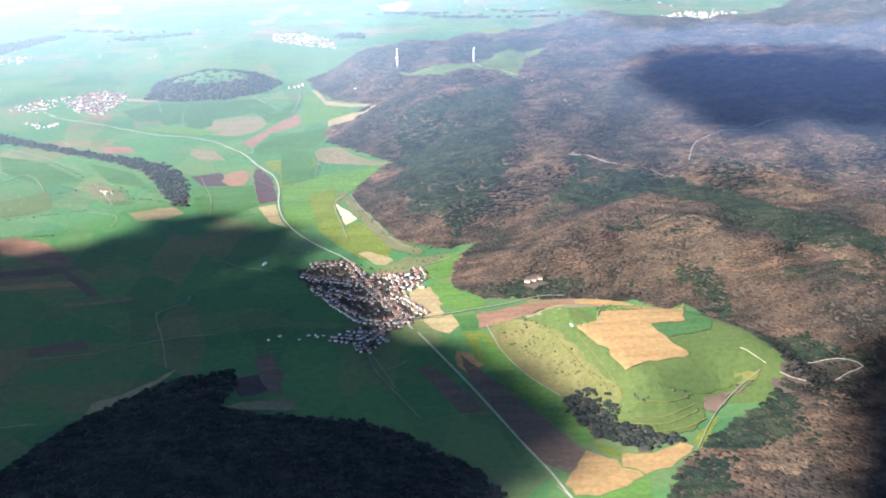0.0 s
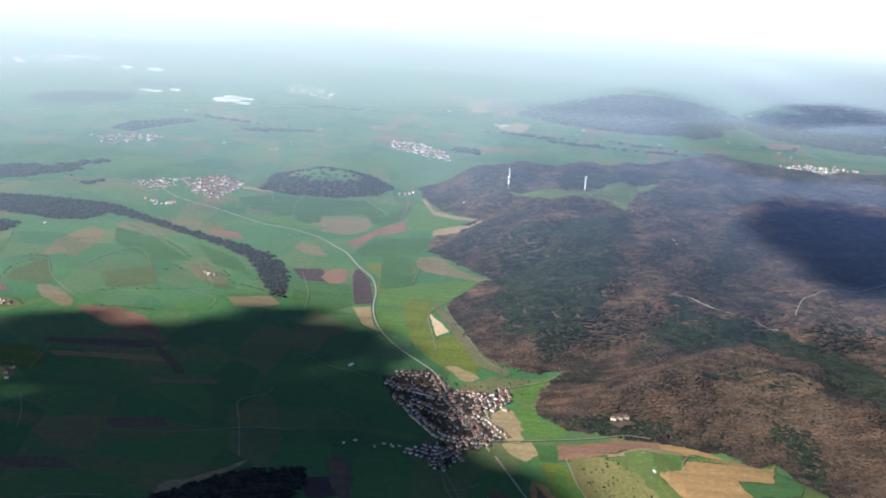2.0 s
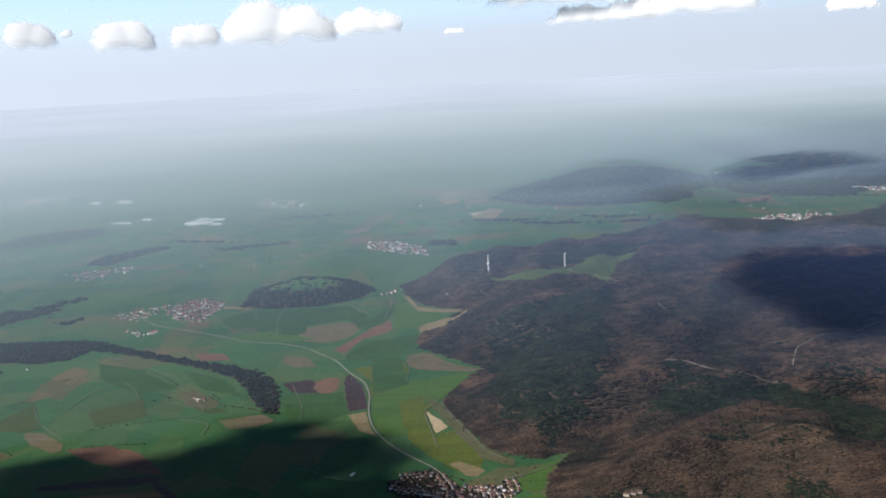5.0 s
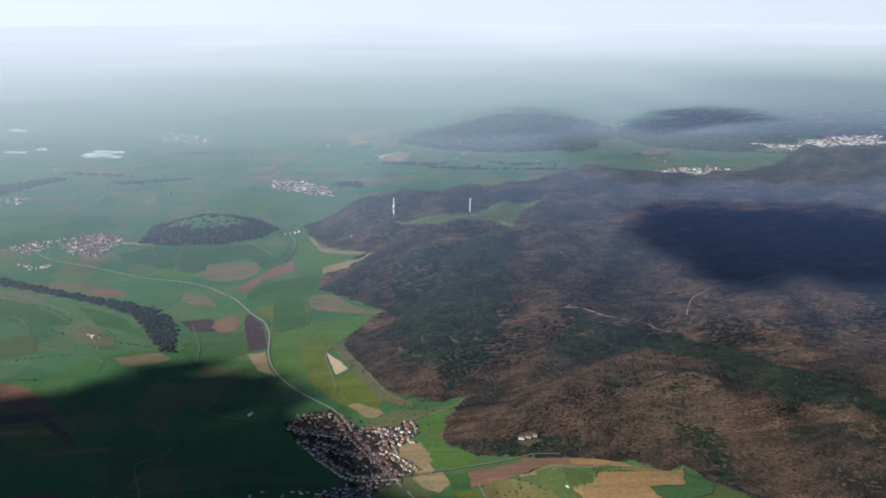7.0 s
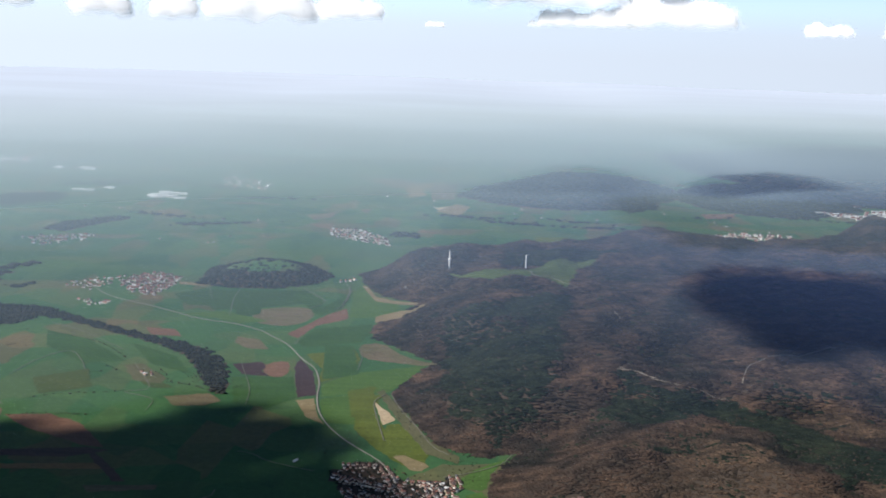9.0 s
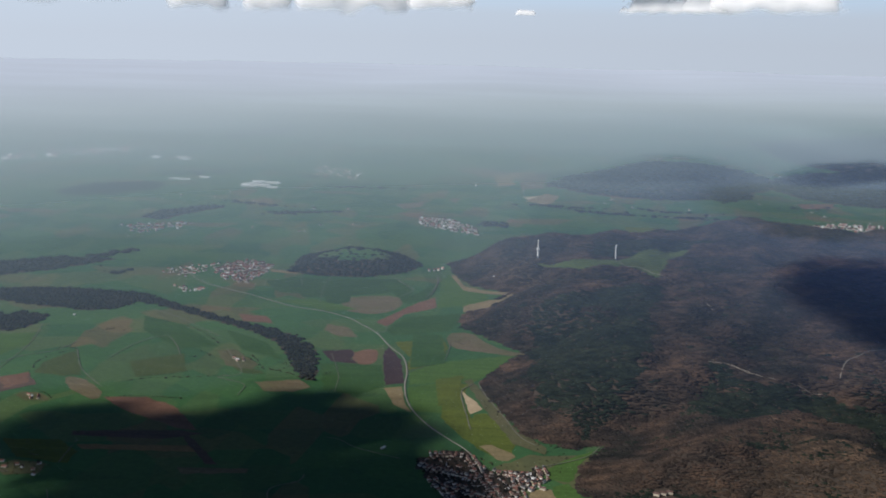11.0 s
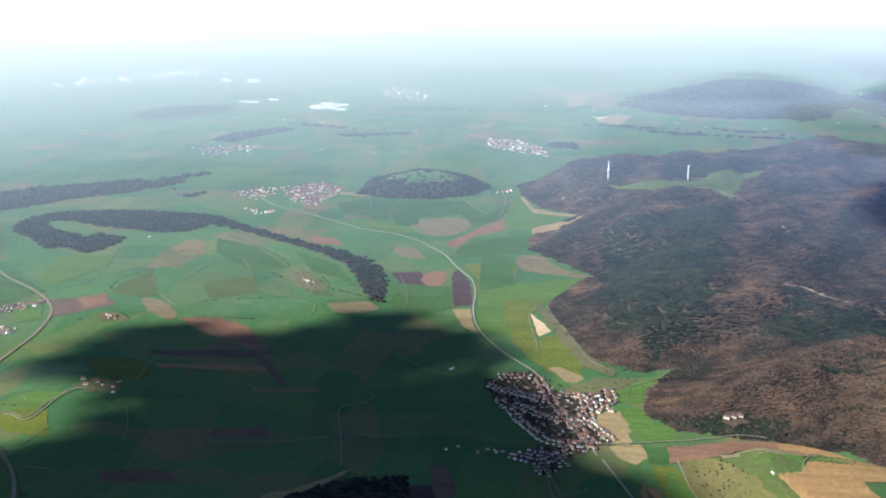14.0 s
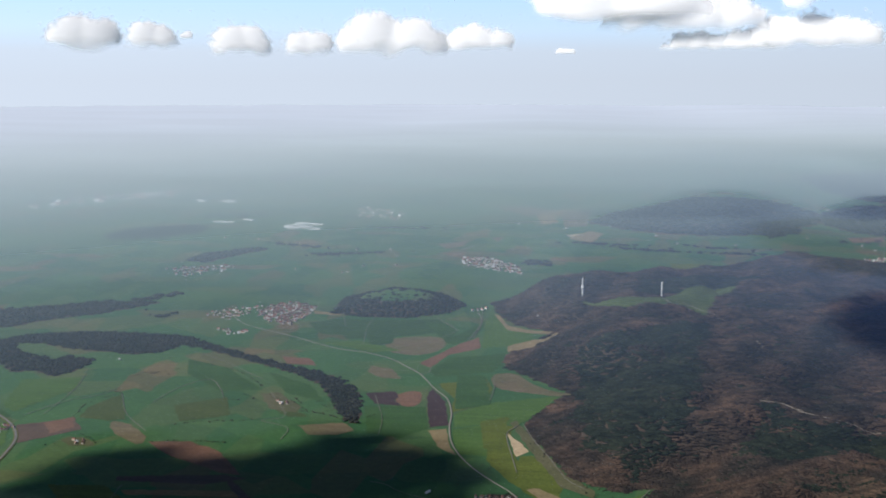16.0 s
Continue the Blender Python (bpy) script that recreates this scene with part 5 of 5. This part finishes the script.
x, y = scatter(VILLAGE, 1.8, rng)
crowns("village_trees", x, y, 0.55, 0.6, dark_crowns, rng, "dark garden trees between the village houses")
for poly, gap, size, turn in ((VILLAGE, 3.1, 0.75, 0.5), (HAMLET_LEFT, 1.9, 1.1, 0.6), (STREET_LOW, 2.2, 0.8, 0.1), (SECOND_VILLAGE, 2.5, 1.45, 0.3), (SECOND_OUTER, 4.5, 1.4, 0.2), (SECOND_STREET, 4.0, 1.5, 0.2), (THIRD_VILLAGE, 4.0, 1.8, 0.1), (FOURTH_VILLAGE, 5.5, 1.8, 0.3),
                              (FIFTH_VILLAGE, 9.0, 2.2, 0.0), (SIXTH_VILLAGE, 5.0, 1.9, 0.2), (FAR_TOWN, 17, 5.0, 0.2), (SHEDS_D, 8, 3.0, 0.2), (STREET_LEFT, 1.9, 1.1, 0.5), (FARM_LEFT, 4.6, 1.2, 0.1)):
    roofs("village_roofs", poly, gap, size, turn, "distant village of white houses with red roofs")
AROUND = [(-900, 760), (900, 760), (1000, 1900), (-1000, 1900)]
roofs("scattered_farms", AROUND, 60, 1.3, 0.4, "farm buildings scattered over the hazy plain", lambda x, y: (height(x, y) < 6) & (ripple(x, y, 300, 51) > 0.2))
hall = house_kind(2.4, 6.0, 0.9, 0.35, pale_sheet, pale_sheet, "long white warehouse with a pale sheet roof", "warehouses", "warehouse")
hall.matrix_basis = Matrix.Translation((*SHED, float(height(*SHED)) + 0.3)) @ Matrix.Rotation(-0.5, 4, "Z")
hall.scale = (0.35, 0.45, 0.5)
for poly, gap, size in ((SHEDS_A, 11, 2.2), (SHEDS_B, 15, 2.4), (SHEDS_C, 16, 2.4), (SHEDS_D, 13, 2.0), (SHEDS_E, 14, 2.0)):
    x, y = scatter(poly, gap, rng)
    for a, b in zip(x, y):
        made = copy_thing(hall, Matrix.Translation((a, b, float(sheet_height(a, b)) + 0.3)) @ Matrix.Rotation(1.5 + rng.uniform(-0.3, 0.3), 4, "Z"))
        made.scale = (size * rng.uniform(0.7, 1.2), size * rng.uniform(0.7, 1.3), size * 0.6)
for (a, b), turn, size in ((SCHOOL, 0.9, 0.42), (SCHOOL_WING, 2.3, 0.34), (FARM, 0.4, 0.26), (WHITE_HOUSE, 0.7, 0.35), (QUARRY, 0.3, 0.42), (FARM_MID, 1.1, 0.35), (FARM_WEST, 0.5, 0.35)):
    made = copy_thing(hall, Matrix.Translation((a, b, float(sheet_height(a, b)) + 0.3)) @ Matrix.Rotation(turn, 4, "Z"))
    made.scale = (size, size, size)
for dx, turn in ((-2.4, 1.2), (0.0, 1.35), (2.3, 1.5)):
    copy_thing(kinds[4], Matrix.Translation((FOREST_HALL[0] + dx, FOREST_HALL[1] + 0.25 * dx, float(sheet_height(FOREST_HALL[0] + dx, FOREST_HALL[1] + 0.25 * dx)) + 0.3)) @ Matrix.Rotation(turn, 4, "Z"))
for near in (FARM_MID, FARM_WEST):
    for dx, dy, turn in ((2.6, 0.8, 0.3), (-2.2, 1.5, 1.4), (0.6, -2.4, 0.8), (3.6, -1.8, 0.1)):
        copy_thing(kinds[1], Matrix.Translation((near[0] + dx, near[1] + dy, float(sheet_height(near[0] + dx, near[1] + dy)) + 0.3)) @ Matrix.Rotation(turn, 4, "Z"))
for dx, dy, turn in ((0, 0, 0.2), (3, 1.5, 1.2), (-3.2, -2, 0.4), (5.5, 6, 0.9)):
    copy_thing(kinds[0], Matrix.Translation((CHAPEL[0] + dx, CHAPEL[1] + dy, float(sheet_height(CHAPEL[0] + dx, CHAPEL[1] + dy)) + 0.3)) @ Matrix.Rotation(turn, 4, "Z")).scale = (1.5, 1.5, 1.5)


# ---- masts on the ridge ----
def radio_tower():
    base = tagged(new("radio_tower"), "tall white radio tower with a round platform on the ridge", "tower")
    part("shaft", turned([(0.8, -0.5), (0.7, 3.0), (0.6, 6.2)], 16), mast_paint, base)
    pod = part("platform", turned([(0.6, 4.6), (1.55, 5.1), (1.75, 5.4), (1.75, 6.0), (1.3, 6.3), (0.6, 6.5)], 20), mast_paint, base)
    part("railing", turned([(1.78, 6.0), (1.82, 6.0), (1.82, 6.25), (1.78, 6.25)], 20), mast_paint, pod)
    part("antenna", turned([(0.65, 6.4), (0.60, 9.0), (0.48, 9.1), (0.42, 11.6), (0.2, 12.2)], 10), mast_paint, base)
    return base


def lattice_mast():
    base = tagged(new("lattice_mast"), "slender white mast with a short top boom on the ridge", "mast")
    part("pole", turned([(0.75, -0.5), (0.68, 4.0), (0.60, 9.4)], 12), mast_paint, base)
    part("boom", box(-0.2, 2.0, -0.2, 0.2, 9.1, 9.55), mast_paint, base)
    part("foot", box(-1.0, 1.0, -1.0, 1.0, -0.5, 0.5), concrete, base)
    return base


radio_tower().matrix_basis = Matrix.Translation((*TOWER, float(sheet_height(*TOWER)))) @ Matrix.Diagonal((0.65, 0.65, 1.0, 1))
lattice_mast().matrix_basis = Matrix.Translation((*MAST, float(sheet_height(*MAST)))) @ Matrix.Diagonal((0.55, 0.55, 1.0, 1))


# ---- clouds and haze ----
def cloud_material():
    """White cloud, lit from both sides, that thins out where its mesh says so."""
    m, tree, shader = material("cloud", 1.0)
    white, glow, both = tree.nodes.new("ShaderNodeBsdfDiffuse"), tree.nodes.new("ShaderNodeBsdfTranslucent"), tree.nodes.new("ShaderNodeMixShader")
    both.inputs[0].default_value = 0.25
    white.inputs[0].default_value = glow.inputs[0].default_value = (0.99, 0.99, 0.99, 1)
    tree.links.new(white.outputs[0], both.inputs[1])
    tree.links.new(glow.outputs[0], both.inputs[2])
    clear, mix = tree.nodes.new("ShaderNodeBsdfTransparent"), tree.nodes.new("ShaderNodeMixShader")
    body = tree.nodes.new("ShaderNodeAttribute")
    body.attribute_name = "body"
    tree.links.new(body.outputs["Fac"], mix.inputs[0])
    tree.links.new(clear.outputs[0], mix.inputs[1])
    tree.links.new(both.outputs[0], mix.inputs[2])
    tree.links.new(mix.outputs[0], tree.nodes["Material Output"].inputs[0])
    return m


cloud_white = cloud_material()
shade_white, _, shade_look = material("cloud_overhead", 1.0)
shade_look.inputs["Base Color"].default_value = (0.95, 0.95, 0.95, 1)


def heap(spots, rough=0.3, fine=2, squash=0.85, under=0.3):
    """Vertices and faces of heaped billows. spots: x, y, z, radius."""
    ball = bmesh.new()
    bmesh.ops.create_icosphere(ball, subdivisions=fine, radius=1)
    bv = np.array([v.co[:] for v in ball.verts])
    bf = np.array([[v.index for v in f.verts] for f in ball.faces])
    ball.free()
    verts, faces = [], []
    for k, (x, y, z, r) in enumerate(spots):
        bump = []
        for p in bv.tolist():
            q = Vector(p) + Vector((k * 3.1, k * 1.7, 0))
            bump.append(1 + rough * (1.0 - 1.5 * abs(noise.noise(q * 1.4)) - 0.5 * abs(noise.noise(q * 3.3))))
        p = bv * np.array(bump)[:, None] * r
        p[:, 2] = np.where(p[:, 2] < 0, p[:, 2] * under, p[:, 2] * squash)
        verts.append(p + (x, y, z))
        faces.append(bf + k * len(bv))
    return np.concatenate(verts), np.concatenate(faces)


def cumulus(spots, centre, along, base, tall, melt, seed):
    """A far cumulus cloud grown from billows (across, deep, high, radius): a rounded body that thins out to its rim
    and melts at its foot into the haze over that height."""
    lo, hi = min(p[0] - 2.0 * p[3] for p in spots), max(p[0] + 2.0 * p[3] for p in spots)
    top = max(p[2] + 2.0 * p[3] for p in spots)
    step = max(3.0, tall * 0.035)
    us, zs = np.arange(lo, hi + step, step), np.arange(base - 0.4 * tall, top + step, step)
    U, Z = np.meshgrid(us, zs)
    f, deep = np.zeros(U.shape), np.zeros(U.shape)
    for u, d, z, size in spots:
        near = ((U - u) ** 2 + (Z - z) ** 2) / size ** 2
        f = 1 - (1 - f) * (1 - 0.97 * np.exp(-1.1 * near ** 1.4))
        deep = np.maximum(deep, size * 0.35 * np.sqrt(np.clip(1.3 - near, 0, None)))
    for _ in range(10):
        for axis in (0, 1):
            deep = (np.roll(deep, 1, axis) + 2 * deep + np.roll(deep, -1, axis)) / 4
    wisp = ripple(U, Z, tall * 0.5, seed) * 0.12 + ripple(U, Z, tall * 0.22, seed + 40) * 0.10
    solid_ = np.clip((f + wisp - 0.12) / 0.78, 0, 1)
    lift = np.clip((Z - base + 0.2 * melt + 0.09 * tall * ripple(U, Z, tall * 1.1, seed + 20)) / melt, 0, 1)
    body = solid_ * solid_ * (3 - 2 * solid_) * lift * lift * (3 - 2 * lift)
    (cx, cy), (ax, ay) = centre, along
    rows, cols = U.shape
    verts = []
    for way_, share in ((1, 1.0), (-1, 0.6)):
        D = way_ * (deep * share + 0.5) - 0.75 * (Z - base)  # leaning back, its brow to the sun
        verts.append(np.stack([cx + ax * U + ay * D, cy + ay * U - ax * D, Z], 2).reshape(-1, 3))
    c = (np.arange(rows - 1)[:, None] * cols + np.arange(cols - 1)[None, :]).ravel()
    faces = np.concatenate([np.stack([c, c + 1, c + cols + 1, c + cols], 1), np.stack([c, c + cols, c + cols + 1, c + 1], 1) + rows * cols])
    solid_face = body.ravel() > 0.004
    keep = np.concatenate([solid_face, solid_face])[faces].any(1)
    ob = mesh_object("cloud", np.concatenate(verts), faces[keep], cloud_white, True)
    attr = ob.data.attributes.new("body", "FLOAT", "POINT")
    attr.data.foreach_set("value", np.tile(body.ravel(), 2).astype(np.float32))
    tagged(ob, "soft white heaped cumulus cloud over the far haze", "cloud", "cumulus clouds")


def far_cloud(turn, way, base, half, tall, seed, melt=0.55):
    """A cumulus heap standing way off, turn degrees right of straight ahead; half: half its width."""
    r = random.Random(seed)
    cx, cy = way * math.sin(radians(turn)), way * math.cos(radians(turn))
    ax, ay = math.cos(radians(turn)), -math.sin(radians(turn))
    heaps = max(2, min(6, int(1.6 * half / tall) + 1))
    spots = []
    for k in range(heaps):
        u = (-1 + 2 * (k + 0.5) / heaps) * 0.8 + r.uniform(-0.08, 0.08)
        big = min(tall * r.uniform(0.55, 0.8), half * 1.2 / heaps + tall * 0.15)
        rise = r.uniform(0.1, 0.35) * tall
        spots.append((u * half, 0, base + rise, big))
        for _ in range(7):
            a, e = r.uniform(0, 6.28), r.uniform(-0.15, 1.3)
            spots.append((u * half + big * 0.85 * math.cos(a) * math.cos(e), big * 0.8 * math.sin(a) * math.cos(e),
                          max(base + big * 0.1, base + rise + big * 0.75 * math.sin(e)), big * r.uniform(0.28, 0.5)))
    for k in range(int(6 * half / tall)):
        size = tall * r.uniform(0.1, 0.22)
        spots.append((r.uniform(-1, 1) * half, r.uniform(-0.2, 0.2) * half, base + size * 0.3, size))
    spots = [(u * 1.06, d, base + (z - base) * 1.1, size * 1.14) for u, d, z, size in spots]
    cumulus(spots, (cx, cy), (ax, ay), base, tall, tall * melt, seed)


far_cloud(-22.7, 4800, 290, 82, 112, 1)
far_cloud(-21.0, 4800, 331, 19, 38, 2)
far_cloud(-18.1, 4800, 261, 104, 125, 3)
far_cloud(-14.7, 4800, 262, 76, 112, 4)
far_cloud(-10.1, 4800, 269, 215, 151, 5)
far_cloud(-5.5, 4800, 282, 133, 98, 6)
far_cloud(1.9, 4800, 429, 369, 302, 7, 0.2)
far_cloud(5.4, 4800, 367, 329, 159, 8)
far_cloud(7.1, 4800, 284, 233, 80, 9)
far_cloud(11.8, 4800, 294, 282, 123, 10)
far_cloud(19.5, 4700, 269, 95, 47, 11)
far_cloud(10.9, 4800, 463, 49, 146, 12)
far_cloud(-0.9, 4700, 265, 38, 20, 13)
far_cloud(24.3, 4800, 259, 149, 115, 14)
far_cloud(-26.2, 4800, 281, 124, 147, 15)


def shade_cloud(poly, high, seed, level=0.0, gap=7.0, cover=1.0, grow=5.0, hole=None, edge=14.0):
    """A wide cumulus field overhead, standing between the sun and that stretch of ground."""
    shift = sun_way * ((high - level) / sun_way.z)
    r = np.random.RandomState(seed)
    xs, ys = [p[0] for p in poly], [p[1] for p in poly]
    x, y = np.meshgrid(np.arange(min(xs) - grow, max(xs) + grow, gap), np.arange(min(ys) - grow, max(ys) + grow, gap))
    x = x.ravel() + r.uniform(-0.8, 0.8, x.size) * gap
    y = y.ravel() + r.uniform(-0.8, 0.8, y.size) * gap
    deep = inside_distance(x, y, poly) + grow
    if hole:
        deep = np.where(inside(x, y, hole) & (r.uniform(0, 1, x.size) < 0.8), -1, deep)
    x, y = x + shift.x, y + shift.y
    keep = (deep > gap * 0.2) & (r.uniform(0, 1, x.size) < np.clip(0.25 + deep / edge, 0, 1))
    x, y, deep = x[keep], y[keep], deep[keep]
    size = gap * np.clip(0.45 + deep / 40, 0.4, 1.25) * r.uniform(0.8, 1.2, x.size) * cover
    ob = mesh_object("cloud", *heap(list(zip(x, y, high + r.uniform(-3, 5, x.size), size)), 0.3, 1), shade_white, True)
    tagged(ob, "broad white cumulus cloud drifting overhead", "cloud", kind="stuff")


shade_cloud(SHADOW_FRONT, 300, 3, grow=4.0, hole=SUN_GAP, edge=24.0)
shade_cloud(SHADOW_RIDGE, 310, 4, 22, 6.0, 1.0, 5.0)
shade_cloud(FAR_SLOPE, 650, 6, 12, 9.0, 0.24, 4.0)
shade_cloud(SHADOW_CORNER, 290, 5, 8, 4.5, 1.4, 8.0)


def haze_sheet():
    """Haze over the plain, painted into a thin bowl-shaped sheet: thicker with distance, lifting towards the horizon.
    """
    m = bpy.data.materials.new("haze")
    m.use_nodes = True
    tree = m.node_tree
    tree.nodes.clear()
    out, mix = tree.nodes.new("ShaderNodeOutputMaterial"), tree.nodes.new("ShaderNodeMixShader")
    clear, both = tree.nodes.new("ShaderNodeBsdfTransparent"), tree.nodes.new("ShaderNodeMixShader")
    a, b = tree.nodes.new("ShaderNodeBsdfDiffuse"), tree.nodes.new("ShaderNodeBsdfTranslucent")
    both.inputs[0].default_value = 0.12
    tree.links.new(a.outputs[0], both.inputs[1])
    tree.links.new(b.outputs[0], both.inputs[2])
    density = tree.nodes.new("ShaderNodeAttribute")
    density.attribute_name = "haze_opacity"
    # distance haze put into the sheet's colour, bluer where it is thin
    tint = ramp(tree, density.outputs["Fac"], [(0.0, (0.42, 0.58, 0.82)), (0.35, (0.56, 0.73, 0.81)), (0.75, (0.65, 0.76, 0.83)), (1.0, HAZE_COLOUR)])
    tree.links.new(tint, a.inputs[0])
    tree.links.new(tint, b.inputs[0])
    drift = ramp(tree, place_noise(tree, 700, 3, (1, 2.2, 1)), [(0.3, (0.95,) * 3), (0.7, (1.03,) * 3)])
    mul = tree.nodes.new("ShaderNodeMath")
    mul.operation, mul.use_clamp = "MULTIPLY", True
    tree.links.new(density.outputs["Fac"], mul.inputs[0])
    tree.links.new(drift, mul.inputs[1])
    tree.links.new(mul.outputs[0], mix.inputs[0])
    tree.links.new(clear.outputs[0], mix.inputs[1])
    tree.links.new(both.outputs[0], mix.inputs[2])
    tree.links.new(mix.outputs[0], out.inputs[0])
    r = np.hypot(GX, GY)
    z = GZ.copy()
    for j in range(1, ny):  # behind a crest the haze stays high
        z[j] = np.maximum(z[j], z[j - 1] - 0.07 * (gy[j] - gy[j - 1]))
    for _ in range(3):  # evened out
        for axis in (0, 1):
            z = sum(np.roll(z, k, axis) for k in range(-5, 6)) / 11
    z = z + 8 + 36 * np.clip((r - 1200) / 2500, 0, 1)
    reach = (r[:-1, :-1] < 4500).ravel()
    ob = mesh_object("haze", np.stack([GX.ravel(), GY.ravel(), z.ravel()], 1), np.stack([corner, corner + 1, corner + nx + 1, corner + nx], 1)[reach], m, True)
    # painted opacity: grows with distance from the eye, more on the left
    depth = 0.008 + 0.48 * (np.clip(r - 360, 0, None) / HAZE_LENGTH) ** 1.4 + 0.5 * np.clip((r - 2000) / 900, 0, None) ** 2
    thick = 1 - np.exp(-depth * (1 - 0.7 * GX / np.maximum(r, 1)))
    # haze painted thinner over two far hills, so their woods come out darker
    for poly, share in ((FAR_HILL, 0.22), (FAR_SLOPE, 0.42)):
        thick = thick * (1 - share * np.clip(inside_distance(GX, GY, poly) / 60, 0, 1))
    attr = ob.data.attributes.new("haze_opacity", "FLOAT", "POINT")
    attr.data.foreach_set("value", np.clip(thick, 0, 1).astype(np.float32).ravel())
    tagged(ob, "sheet over the far plain with pale blue-grey haze painted into it", "haze", kind="stuff")


def blue_veil():
    """An added thin veil, level over the plain between eye and ridge: blue airlight put into a sheet's colour."""
    m = bpy.data.materials.new("airlight_veil")
    m.use_nodes = True
    tree = m.node_tree
    tree.nodes.clear()
    out, mix, clear, thin = (tree.nodes.new("ShaderNode" + k) for k in ("OutputMaterial", "MixShader", "BsdfTransparent", "BsdfDiffuse"))
    density = tree.nodes.new("ShaderNodeAttribute")
    density.attribute_name = "haze_opacity"
    # airlight as the sheet's own blue, to tint the shaded ridge behind it
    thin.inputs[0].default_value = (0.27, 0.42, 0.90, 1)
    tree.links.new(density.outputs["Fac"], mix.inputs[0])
    tree.links.new(clear.outputs[0], mix.inputs[1])
    tree.links.new(thin.outputs[0], mix.inputs[2])
    tree.links.new(mix.outputs[0], out.inputs[0])
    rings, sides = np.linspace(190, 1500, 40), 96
    verts = [(r * math.sin(2 * math.pi * k / sides), r * math.cos(2 * math.pi * k / sides), VEIL_LEVEL) for r in rings for k in range(sides)]
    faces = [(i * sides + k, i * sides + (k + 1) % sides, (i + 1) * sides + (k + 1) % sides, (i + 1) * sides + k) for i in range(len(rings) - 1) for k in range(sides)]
    ob = mesh_object("airlight_veil", verts, faces, m, True)
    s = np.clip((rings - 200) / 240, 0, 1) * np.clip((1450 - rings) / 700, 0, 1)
    attr = ob.data.attributes.new("haze_opacity", "FLOAT", "POINT")
    # veil painted stronger to the right, over the ridge
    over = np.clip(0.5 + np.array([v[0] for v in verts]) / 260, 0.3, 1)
    attr.data.foreach_set("value", (np.repeat(VEIL_SHARE * s, sides) * over).astype(np.float32))
    tagged(ob, "added thin blue sheet that paints airlight over the wooded ridge", "haze", kind="stuff")


VEIL_LEVEL, VEIL_SHARE = 78.0, 0.068
blue_veil()
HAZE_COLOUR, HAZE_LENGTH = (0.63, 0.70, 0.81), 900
haze_sheet()
